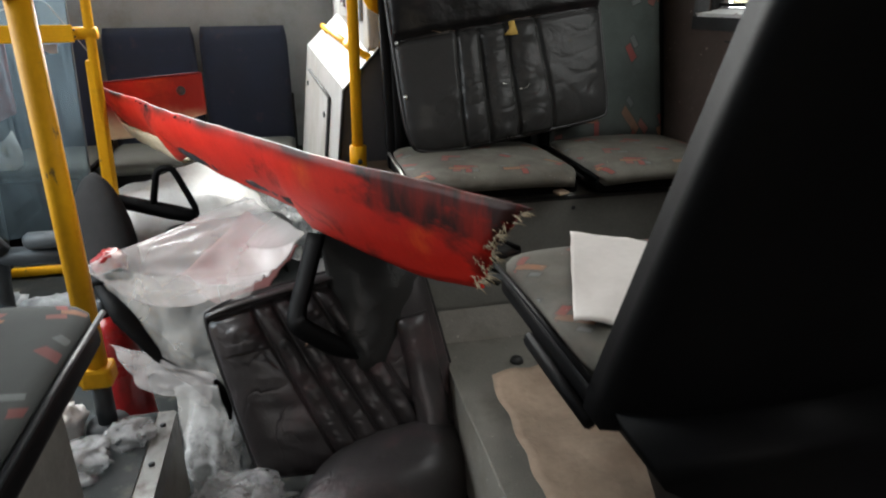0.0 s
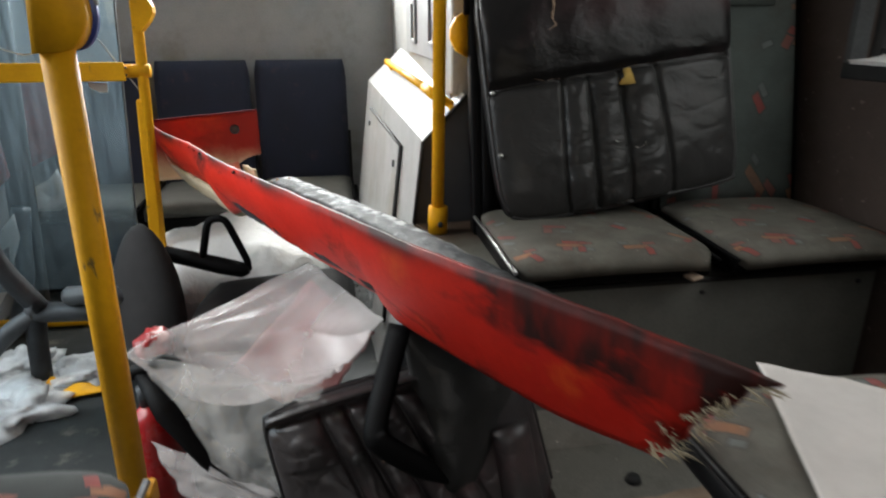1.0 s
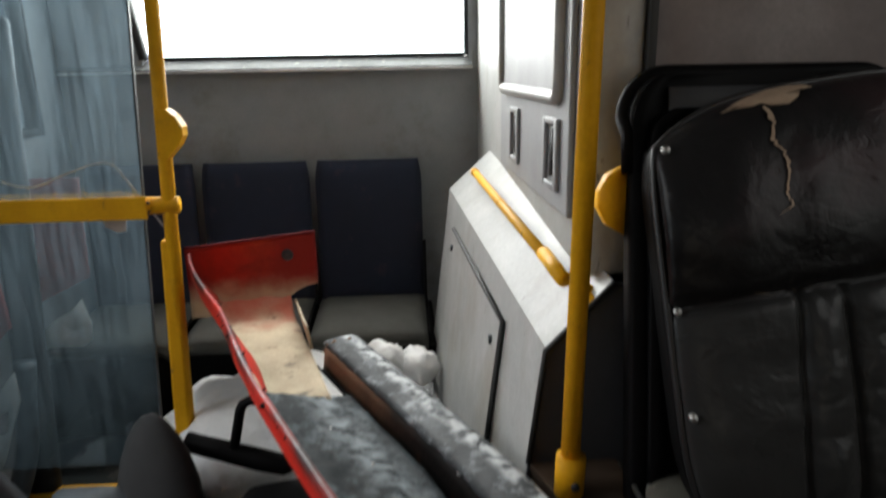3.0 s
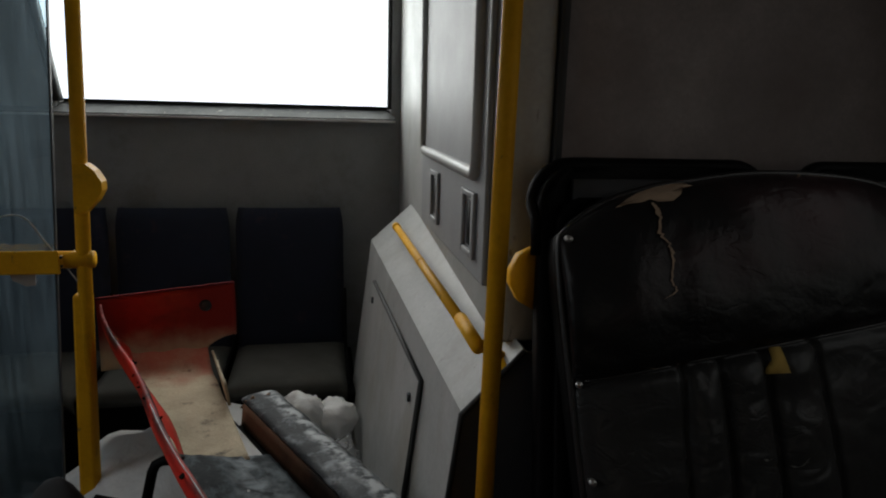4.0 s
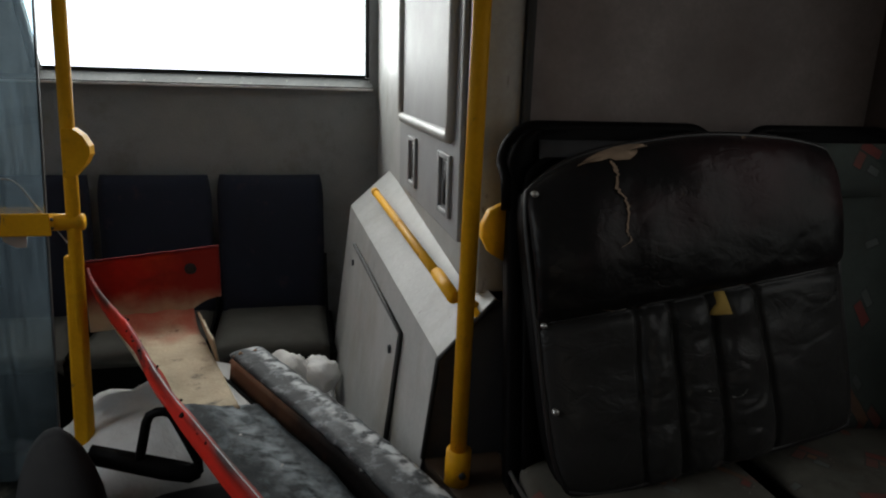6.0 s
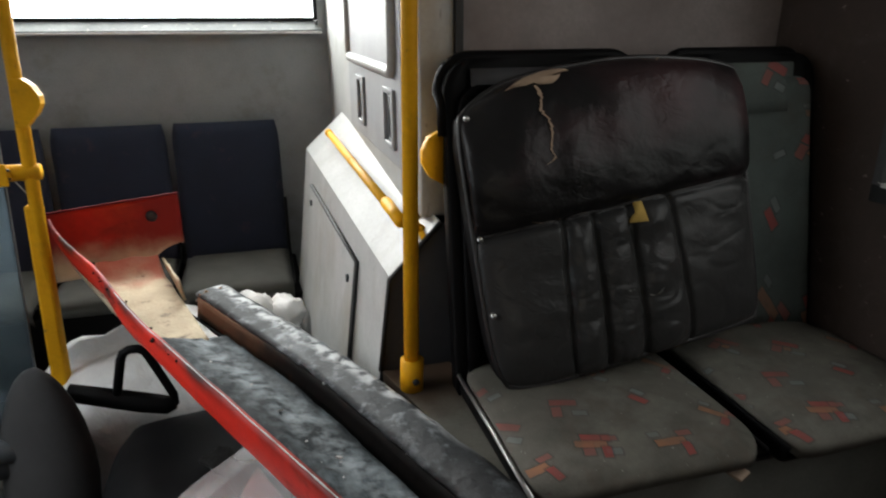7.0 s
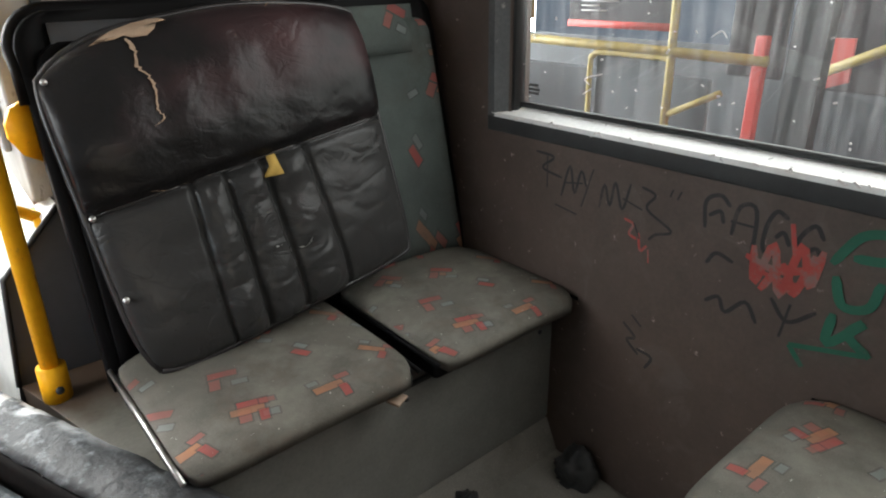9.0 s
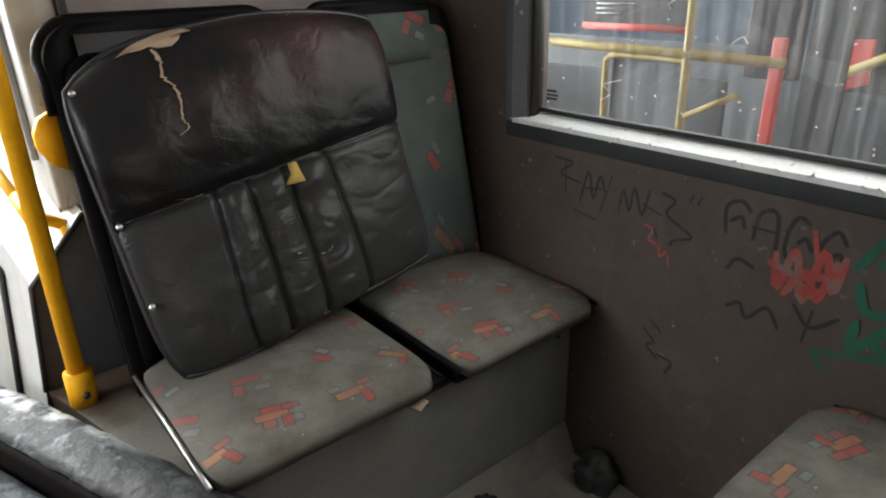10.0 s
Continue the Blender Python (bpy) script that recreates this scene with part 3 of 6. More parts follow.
def smooth_line(points, steps=6):
    """A Catmull-Rom line through points."""
    p = [Vector(q) for q in points]
    p = [p[0] * 2 - p[1]] + p + [p[-1] * 2 - p[-2]]
    out = []
    for i in range(1, len(p) - 2):
        for k in range(steps):
            t = k / steps
            a, b, c, d = p[i - 1:i + 3]
            out.append(0.5 * ((2 * b) + (c - a) * t + (2 * a - 5 * b + 4 * c - d) * t * t + (3 * b - a - 3 * c + d) * t ** 3))
    return out + [p[-2]]


def tube(bm, points, radius, sides=12, flat=1.0):
    """A round bar along points; radius may be one number or one for each point."""
    points = [Vector(q) for q in points]
    n = len(points)
    radii = radius if isinstance(radius, (list, tuple)) else [radius] * n
    rings = []
    side = None
    for i, p in enumerate(points):
        d = (points[min(i + 1, n - 1)] - points[max(i - 1, 0)]).normalized()
        if side is None:
            side = d.cross(Vector((0, 0, 1)))
            if side.length < 0.01:
                side = Vector((1, 0, 0))
        side = (side - d * side.dot(d)).normalized()
        up = d.cross(side)
        rings.append([bm.verts.new(p + radii[i] * (side * math.cos(a) + up * flat * math.sin(a))) for a in (2 * math.pi * k / sides for k in range(sides))])
    for a, b in zip(rings, rings[1:]):
        for k in range(sides):
            bm.faces.new((a[k], a[(k + 1) % sides], b[(k + 1) % sides], b[k]))
    bm.faces.new(rings[0])
    bm.faces.new(rings[-1][::-1])
    return bm


def bar(points, radius, sides=12, flat=1.0):
    return tube(bmesh.new(), points, radius, sides, flat)


def slab(f, nu, nv, thickness, push=None):
    """A closed slab: f(u, v) gives the front (0..1 each); the back lies thickness behind, along the normal or along push."""
    bm = bmesh.new()
    front = [[Vector(f(i / nu, j / nv)) for j in range(nv + 1)] for i in range(nu + 1)]
    grid = []
    for i in range(nu + 1):
        row = []
        for j in range(nv + 1):
            du = front[min(i + 1, nu)][j] - front[max(i - 1, 0)][j]
            dv = front[i][min(j + 1, nv)] - front[i][max(j - 1, 0)]
            nrm = du.cross(dv)
            nrm = nrm.normalized() if nrm.length > 1e-9 else Vector((0, -1, 0))
            nrm = -Vector(push) if push else nrm
            row.append((bm.verts.new(front[i][j]), bm.verts.new(front[i][j] - nrm * thickness)))
        grid.append(row)
    across = sum((front[i + 1][nv // 2] - front[i][nv // 2]).length for i in range(nu))
    along_v = sum((front[nu // 2][j + 1] - front[nu // 2][j]).length for j in range(nv))
    uv = bm.loops.layers.uv.new("UVMap")
    shift = front[0][0].x * 1.37 + front[0][0].y * 2.11
    for i in range(nu):
        for j in range(nv):
            a, b, c, d = grid[i][j], grid[i + 1][j], grid[i + 1][j + 1], grid[i][j + 1]
            face = bm.faces.new((a[0], b[0], c[0], d[0]))
            for lp, (p, q) in zip(face.loops, ((i, j), (i + 1, j), (i + 1, j + 1), (i, j + 1))):
                lp[uv].uv = (p / nu * across + shift, q / nv * along_v + shift * 0.7)
            bm.faces.new((d[1], c[1], b[1], a[1]))
    rim = [grid[i][0] for i in range(nu + 1)] + [grid[nu][j] for j in range(1, nv + 1)] + [grid[i][nv] for i in range(nu - 1, -1, -1)] + [grid[0][j] for j in range(nv - 1, 0, -1)]
    for a, b in zip(rim, rim[1:] + rim[:1]):
        bm.faces.new((a[0], a[1], b[1], b[0]))
    return bm


def blend(corners, u, v):
    """A point of the patch with corners bottom-left, bottom-right, top-right, top-left."""
    a, b, c, d = (Vector(q) for q in corners)
    return (a * (1 - u) + b * u) * (1 - v) + (d * (1 - u) + c * u) * v


def prism(bm, outline, lo, hi, axis=1):
    """Extrudes a flat outline of (a, b) between lo and hi along an axis."""
    def at(p, h):
        q = list(p)
        q.insert(axis, h)
        return bm.verts.new(q)
    one, two = [at(p, lo) for p in outline], [at(p, hi) for p in outline]
    bm.faces.new(one)
    bm.faces.new(two[::-1])
    for i in range(len(outline)):
        k = (i + 1) % len(outline)
        bm.faces.new((one[i], two[i], two[k], one[k]))
    return bm


def strip(bm, points, width, off, normal):
    """A flat ribbon along points on a surface with that normal, off metres proud of it."""
    normal = Vector(normal)
    pts = [Vector(p) + normal * off for p in points]
    pairs = []
    for i, p in enumerate(pts):
        d = (pts[min(i + 1, len(pts) - 1)] - pts[max(i - 1, 0)]).normalized()
        s = d.cross(normal) * width * (0.5 if 0 < i < len(pts) - 1 else 0.3)
        pairs.append((bm.verts.new(p + s), bm.verts.new(p - s)))
    for a, b in zip(pairs, pairs[1:]):
        bm.faces.new((a[0], a[1], b[1], b[0]))
    return bm


def heap(centre, size, seed, rough=0.35):
    """A crumpled lump of film or paper."""
    bm = bmesh.new()
    bmesh.ops.create_icosphere(bm, subdivisions=4, radius=1.0)
    off = Vector((seed * 7.3, seed * 3.1, seed * 5.7))
    for v in bm.verts:
        p = v.co.copy()
        k = 1 + rough * (noise.noise(p * 1.6 + off) + 0.6 * abs(noise.noise(p * 3.7 + off)) + 0.35 * abs(noise.noise(p * 8 + off)))
        v.co = Vector((p.x * size[0] * k, p.y * size[1] * k, max(p.z, -0.999) * size[2] * k)) + Vector(centre)
    return bm

# ---- the bus: floor, walls, ceiling ----
LOW = -0.25          # floor of the aisle
LEFT, RIGHT, BACK, FRONT, TOP = -1.75, 1.03, 4.05, -2.6, 2.1

structure("floor", one_box((LEFT - 0.05, FRONT - 0.05, LOW - 0.08), (RIGHT + 0.05, BACK + 0.05, LOW)), DARK_FLOOR, "dirty dark vinyl floor of the bus aisle")
structure("floor_podium_right", boxes(((0.16, FRONT, LOW + 0.001), (RIGHT, 2.2, 0.0)), bevel=0.004), FLOOR, "raised pale speckled vinyl podium under the seats")
structure("floor_podium_left", boxes(((LEFT, FRONT, LOW + 0.001), (-0.53, 1.45, 0.0)), bevel=0.004), FLOOR, "raised pale speckled vinyl podium")
structure("floor_coving", prism(bmesh.new(), [(1.415, 0.001), (1.6, 0.004), (1.64, 0.09), (1.64, 0.001)], 0.162, RIGHT - 0.002, axis=0), FLOOR, "vinyl floor covering turned up at the seat box")
structure("ceiling", one_box((LEFT - 0.05, FRONT - 0.05, TOP), (RIGHT + 0.05, BACK + 0.05, TOP + 0.06)), CEILING, "pale ceiling panels")

# rear wall with its window
WX0, WX1, WZ0, WZ1 = -1.39, 0.03, 1.245, 1.95
LEAN = 0.10          # the left jamb of the rear window leans outwards
structure("wall_rear", prism(boxes(
    ((LEFT, BACK, LOW), (RIGHT, BACK + 0.06, WZ0 - 0.055)), ((LEFT, BACK, WZ0 - 0.055), (WX0 - LEAN, BACK + 0.06, TOP)),
    ((WX1, BACK, WZ0 - 0.055), (RIGHT, BACK + 0.06, TOP)), ((WX0 - LEAN, BACK, WZ1), (WX1, BACK + 0.06, TOP))),
    [(WX0 - LEAN, WZ0 - 0.055), (WX0, WZ0 - 0.055), (WX0, WZ0), (WX0 - LEAN, WZ1)], BACK, BACK + 0.06), GREY_WALL, "grey laminated rear wall below the rear window")
rear_window = thing("window_1", (-0.74, BACK, WZ0), "wide rear window with a dusty grey sill", "window", kind="structure")
part("window_sill", prism(bmesh.new(), [(BACK - 0.04, WZ0 - 0.057), (BACK - 0.042, WZ0 - 0.044), (BACK + 0.055, WZ0), (BACK + 0.055, WZ0 - 0.057)], LEFT + 0.01, WX1 + 0.012, axis=0), SILL_GREY, rear_window, smooth=False)
part("sill_edge", one_box((LEFT + 0.01, BACK - 0.048, WZ0 - 0.060), (WX1 + 0.014, BACK - 0.04, WZ0 - 0.050), 0.002), PALE_SILL, rear_window, "chipped white sill edge")
part("window_frame", prism(boxes(((WX1 - 0.016, BACK - 0.004, WZ0), (WX1, BACK + 0.05, WZ1)), ((WX0 + 0.012, BACK + 0.04, WZ0), (WX1 - 0.016, BACK + 0.055, WZ0 + 0.012))),
     [(WX0 - 0.012, WZ0), (WX0 + 0.014, WZ0), (WX0 - LEAN + 0.014, WZ1), (WX0 - LEAN - 0.012, WZ1)], BACK - 0.004, BACK + 0.05), RUBBER, rear_window)
rear_pane = part("pane", one_box((WX0 - LEAN, BACK + 0.045, WZ0 + 0.002), (WX1, BACK + 0.049, WZ1)), CLEAR_GLASS, rear_window)
rear_pane.visible_shadow = False

# side wall with windows towards the neighbouring bus
WY = [(0.18, 1.80), (-1.55, 0.04), (-2.5, -1.69)]
RZ0, RZ1 = 0.905, 1.78
walls = [((RIGHT, FRONT, RZ1), (RIGHT + 0.06, BACK, TOP)), ((RIGHT, 1.80, RZ0 - 0.03), (RIGHT + 0.06, BACK, RZ1))]
walls += [((RIGHT, a, RZ0 - 0.03), (RIGHT + 0.06, b, RZ1)) for a, b in ((0.04, 0.18), (-1.69, -1.55), (FRONT, -2.5))]
side_wall = structure("wall_right", boxes(((RIGHT, FRONT, LOW), (RIGHT + 0.06, BACK, RZ0 - 0.03)), *walls), BROWN_WALL, "scribbled brownish grey side wall below the window")
for i, (a, b) in enumerate(WY):
    w = thing("window_%d" % (2 + i), (RIGHT, (a + b) / 2, RZ0), "side window with black rubber frame and chipped pale sill", "window", kind="structure")
    part("window_frame", boxes(((RIGHT - 0.012, a - 0.05, RZ0 - 0.066), (RIGHT - 0.002, b + 0.07, RZ0 - 0.028)), ((RIGHT - 0.018, a - 0.05, RZ0 - 0.028), (RIGHT - 0.002, a, RZ1)), bevel=0.003), RUBBER, w)
    part("jamb", prism(bmesh.new(), [(RIGHT - 0.014, b + 0.045), (RIGHT - 0.010, b + 0.07), (RIGHT - 0.002, b + 0.07), (RIGHT + 0.03, b + 0.002), (RIGHT + 0.004, b - 0.001)], RZ0 - 0.028, RZ1, axis=2), SILL_GREY, w, "worn grey aluminium jamb", smooth=False)
    part("window_sill", prism(bmesh.new(), [(RIGHT - 0.014, RZ0 - 0.03), (RIGHT - 0.012, RZ0 - 0.020), (RIGHT + 0.026, RZ0 - 0.004), (RIGHT + 0.026, RZ0 - 0.03)], a, b + 0.045, axis=1), PALE_SILL, w, "chipped pale aluminium sill", smooth=False)
    part("seal", boxes(((RIGHT + 0.019, a, RZ0 - 0.003), (RIGHT + 0.033, b, RZ0 + 0.008)), ((RIGHT + 0.0, b - 0.012, RZ0 - 0.01), (RIGHT + 0.033, b - 0.002, RZ1))), RUBBER, w)
    pane = part("pane", one_box((RIGHT + 0.023, a, RZ0), (RIGHT + 0.027, b, RZ1)), WINDOW_GLASS, w)
    pane.visible_shadow = False

# left wall with windows, and the front
structure("wall_left", boxes(((LEFT - 0.06, FRONT, LOW), (LEFT, 1.35, 0.95)), ((LEFT - 0.06, FRONT, 1.8), (LEFT, BACK, TOP)), ((LEFT - 0.06, 2.7, LOW), (LEFT, BACK, 0.95)),
                             ((LEFT - 0.06, 3.85, 0.95), (LEFT, BACK, 1.8)), ((LEFT - 0.06, 2.7, 0.95), (LEFT, 2.95, 1.8)), ((LEFT - 0.06, 1.2, 0.95), (LEFT, 1.35, 1.8)), ((LEFT - 0.06, FRONT, 0.95), (LEFT, -2.4, 1.8))), GREY_WALL, "grey side wall with windows")
for i, (a, b, z0) in enumerate(((-2.4, 1.2, 0.95), (2.95, 3.85, 0.95))):
    w = thing("window_%d" % (5 + i), (LEFT, (a + b) / 2, z0), "side window", "window", kind="structure")
    pane = part("pane", one_box((LEFT - 0.035, a, z0), (LEFT - 0.03, b, 1.8)), CLEAR_GLASS, w)
    pane.visible_shadow = False
    part("window_frame", boxes(((LEFT - 0.05, a, z0), (LEFT + 0.006, a + 0.03, 1.8)), ((LEFT - 0.05, b - 0.03, z0), (LEFT + 0.006, b, 1.8)), ((LEFT - 0.05, a + 0.03, z0), (LEFT + 0.008, b - 0.03, z0 + 0.03))), RUBBER, w)
door = thing("door_1", (LEFT, 2.0, LOW), "closed glazed folding bus door", "door", kind="structure")
for a, b in ((1.36, 2.02), (2.03, 2.69)):
    part("door_frame", boxes(((LEFT - 0.05, a, LOW), (LEFT, a + 0.06, 1.8)), ((LEFT - 0.05, b - 0.06, LOW), (LEFT, b, 1.8)), ((LEFT - 0.05, a + 0.06, LOW), (LEFT, b - 0.06, LOW + 0.1)), ((LEFT - 0.05, a + 0.06, 1.72), (LEFT, b - 0.06, 1.8))), DARK_METAL, door, smooth=False)
    pane = part("pane", one_box((LEFT - 0.03, a + 0.06, LOW + 0.1), (LEFT - 0.025, b - 0.06, 1.72)), PARTITION_GLASS, door)
    pane.visible_shadow = False
structure("wall_front", boxes(((LEFT, FRONT - 0.06, LOW), (RIGHT, FRONT, 0.7)), ((LEFT, FRONT - 0.06, 0.7), (-1.4, FRONT, TOP)), ((0.7, FRONT - 0.06, 0.7), (RIGHT, FRONT, TOP)), ((-1.4, FRONT - 0.06, 1.9), (0.7, FRONT, TOP))), GREY_WALL, "plain front wall of the bus")

# ---- engine tower beside the rear seats ----
TX = 0.06            # upright face
TY0, TY1 = 2.165, 3.62   # the flared lower box
tower = thing("engine_tower", (0.5, 3.1, LOW), "pale grey engine cabinet with sloping ledge and dirty hatch", "cabinet")


def outer(y, z):
    """The flared lower face of the tower."""
    return -0.024 - 0.052 * (y - TY0) - 0.125 * (0.66 - z)


def ledge_z(y):
    return 0.66 + 0.038 * (y - TY0)


def tower_face(u, v):
    y = TY0 + (TY1 - TY0) * u
    z = LOW + (ledge_z(y) - LOW) * v
    return Vector((outer(y, z), y, z))


part("lower_face", slab(lambda u, v: tower_face(1 - u, v), 8, 4, 0.03), LIGHT_GREY, tower, smooth=False)


def ledge(u, v):
    y = TY0 + (TY1 - TY0) * u
    x0, z0 = outer(y, ledge_z(y)), ledge_z(y)
    x1, z1 = 0.10 - 0.032 * u, 0.785 + 0.08 * u
    return Vector((x0 + (x1 - x0) * v, y, z0 + (z1 - z0) * v))


part("ledge", slab(lambda u, v: ledge(1 - u, v), 8, 3, 0.03), LIGHT_GREY, tower, smooth=False)
part("rear_end_face", prism(bmesh.new(), [(outer(TY1, LOW), LOW + 0.001), (outer(TY1, ledge_z(TY1)), ledge_z(TY1)), (0.066, 0.86), (0.066, LOW + 0.001)], TY1 - 0.002, TY1 + 0.012), LIGHT_GREY, tower, smooth=False)
part("upright_face", boxes(((TX + 0.012, 2.26, LOW), (TX + 0.05, BACK - 0.002, TOP - 0.002))), LIGHT_GREY, tower, smooth=False)
part("corner_trim", boxes(((TX + 0.01, 2.22, 0.78), (TX + 0.093, 2.258, TOP - 0.002)), bevel=0.006), LIGHT_GREY, tower, "pale corner trim")
part("panel_board", boxes(((TX - 0.002, 2.36, 0.862), (TX + 0.012, 3.26, TOP - 0.01)), bevel=0.004), SCREEN_GREY, tower, smooth=False)
part("notice_board", boxes(((TX - 0.006, 2.43, 1.11), (TX - 0.002, 3.185, 1.9))), SCREEN_GREY, tower, "dark grey board in a rounded pale frame", smooth=False)
fr = bmesh.new()
loop = [(TX - 0.006, y, z) for y, z in ((2.425, 1.95), (2.425, 1.14), (2.43, 1.112), (2.45, 1.105), (3.17, 1.113), (3.187, 1.118), (3.192, 1.14), (3.192, 1.95))]
tube(fr, loop, 0.017, 10)
part("board_frame", fr, LIGHT_GREY, tower)
for y in (2.497, 2.972):
    slot = part("slot_frame", boxes(((TX - 0.012, y - 0.07, 0.905), (TX - 0.002, y - 0.045, 1.062)), ((TX - 0.012, y + 0.045, 0.905), (TX - 0.002, y + 0.07, 1.062)), ((TX - 0.012, y - 0.045, 0.905), (TX - 0.002, y + 0.045, 0.92)), ((TX - 0.012, y - 0.045, 1.047), (TX - 0.002, y + 0.045, 1.062)), bevel=0.003), SCREEN_GREY, tower)
    part("slot_hole", one_box((TX - 0.005, y - 0.02, 0.93), (TX - 0.003, y + 0.02, 1.038)), BLACK, slot)


def hatch_point(y, z, off):
    return Vector((outer(y, z) - off, y, z))


HATCH = [(3.36, 0.02), (2.478, -0.04), (2.478, 0.588), (3.36, 0.605)]
hatch = part("hatch", slab(lambda u, v: hatch_point(*(blend([(*p, 0) for p in HATCH], u, v))[:2], 0.014), 4, 4, 0.014), LIGHT_GREY, tower, "dirty grey access hatch", smooth=False)
part("hatch_edge", bar([hatch_point(2.473, -0.04, 0.008), hatch_point(2.473, 0.592, 0.008), hatch_point(2.92, 0.601, 0.008), hatch_point(3.365, 0.61, 0.008)], 0.007, 6), RUBBER, hatch)
for y, z in ((2.537, 0.522), (2.537, 0.04), (3.30, 0.555)):
    part("hatch_screw", bar([hatch_point(y, z, 0.012), hatch_point(y, z, 0.021)], 0.012, 10), DARK_METAL, hatch)
part("end_face", prism(bmesh.new(), [(outer(TY0, LOW), LOW + 0.001), (-0.024, 0.656), (0.098, 0.781), (RIGHT - 0.002, 0.795), (RIGHT - 0.002, LOW + 0.001)], TY0 - 0.006, TY0 - 0.001, axis=1), SLATE, tower, "dark end plate", smooth=False)
part("end_trim", bar([(-0.054, TY0 - 0.008, 0.42), (-0.025, TY0 - 0.008, 0.656), (0.10, TY0 - 0.008, 0.785)], 0.006, 6), RUBBER, tower)
part("back_panel", one_box((0.156, 2.23, 0.80), (RIGHT - 0.002, 2.26, TOP - 0.002)), BACK_WALL, tower, "rosy grey upper partition behind the seats", smooth=False)
part("panel_edge", one_box((0.1535, 2.205, 0.80), (0.170, 2.229, TOP - 0.002), 0.004), RUBBER, tower)
part("base_ledge", prism(bmesh.new(), [(0.098, 1.58), (0.045, 1.79), (-0.05, 2.155), (0.12, 2.155)], LOW + 0.001, 0.42, axis=2), STAINED, tower, "brown-stained ledge beside the seats", smooth=False)

rail = thing("tower_handrail", (0.02, 2.9, 0.75), "short yellow handrail on brackets along the ledge", "handrail")
R0, R1 = Vector((-0.016, 3.40, 0.812)), Vector((0.012, 2.19, 0.788))
part("rail", bar([R0, R0.lerp(R1, 0.5), R1], 0.0125), YELLOW, rail)
part("tube_joint", bar([R0.lerp(R1, 0.44), R0.lerp(R1, 0.455)], 0.0135), YELLOW, rail)
for k, foot in ((0.04, Vector((0.035, 0.0, -0.05))), (0.985, Vector((0.058, 0.0, -0.036)))):
    p = R0.lerp(R1, k)
    part("bracket", tube(tube(bmesh.new(), [p, p + foot], 0.012, 8), [p + foot + Vector((0.006, 0.045, 0.006)), p + foot + Vector((-0.002, -0.045, -0.006))], 0.014, 8, 0.4), YELLOW, rail)
part("end_cap", bar([R0 + Vector((0, 0.012, 0)), R0 - Vector((0, 0.03, 0))], 0.015), YELLOW, rail)
part("end_socket", bar([R1 + Vector((-0.002, 0.16, 0.003)), R1 - Vector((0, 0.006, 0.002))], 0.0150), YELLOW, rail)

# ---- poles, rail and glass ----
def pole_at(base, top, z):
    k = (z - base.z) / (top.z - base.z)
    return base.lerp(top, k)


B, T = Vector((0.001, 2.060, 0.42)), Vector((0.032, 2.088, TOP))
p = thing("right_pole", B, "yellow grab pole bolted to the ledge", "grab pole")
part("tube", bar([B, T], 0.0172, 16), YELLOW, p)
part("foot", bar([B + Vector((0, 0, 0.0)), B + Vector((0.002, -0.001, 0.075))], 0.027, 16), YELLOW, p)
part("bolt", bar([B + Vector((0.004, -0.025, 0.03)), B + Vector((0.004, -0.032, 0.03))], 0.008, 8), DARK_METAL, p)

B, T = Vector((-0.985, 2.90, LOW)), Vector((-0.876, 2.865, TOP))
p = thing("far_pole", B, "yellow grab pole at the glass partition", "grab pole")
part("tube", bar([B, T], 0.019, 16), YELLOW, p)
q = pole_at(B, T, 0.26)
part("sleeve", one_box((q.x - 0.034, q.y - 0.022, LOW + 0.05), (q.x + 0.012, q.y + 0.02, 0.72), 0.008, turn=pose(0, 0, 0, 0, 3.0, 0)), YELLOW, p, smooth=False)
q = pole_at(B, T, 1.02)
part("coupling", prism(bmesh.new(), [(q.x - 0.014, 0.95), (q.x + 0.012, 0.95), (q.x + 0.045, 0.985), (q.x + 0.060, 1.012), (q.x + 0.060, 1.035), (q.x + 0.044, 1.065), (q.x + 0.022, 1.083), (q.x - 0.006, 1.083)], q.y - 0.026, q.y + 0.02), YELLOW, p, smooth=False)
q = pole_at(B, T, 0.819)
part("clamp", bar([q + Vector((0.026, 0, 0)), q - Vector((0.09, 0, 0))], 0.024, 14), YELLOW, p)
for dz in (-0.011, 0.011):
    part("screw", bar([q + Vector((-0.05, -0.022, dz)), q + Vector((-0.05, -0.027, dz))], 0.006, 8), DARK_METAL, p)

rail = thing("cross_rail", (LEFT, 2.876, 0.819), "yellow cross rail on the glass partition", "handrail")
part("rail", bar([(-0.98, 2.874, 0.819), (LEFT, 2.874, 0.819)], 0.019, 14), YELLOW, rail)
part("channel", one_box((LEFT, 2.846, 0.787), (-0.985, 2.854, 0.851), 0.003), YELLOW, rail, smooth=False)
glass = thing("glass_partition", (-1.4, 2.9, LOW), "scratched and cracked glass partition beside the door", "partition")
pane = part("pane", prism(bmesh.new(), [(LEFT + 0.01, LOW + 0.25), (-1.062, LOW + 0.25), (-0.948, 1.95), (LEFT + 0.01, 1.95)], 2.896, 2.903), PARTITION_GLASS, glass, smooth=False)
pane.visible_shadow = False
part("edge", prism(bmesh.new(), [(-1.061, LOW + 0.25), (-1.056, LOW + 0.25), (-0.942, 1.95), (-0.947, 1.95)], 2.894, 2.905), GREY_TUBE, glass, smooth=False)
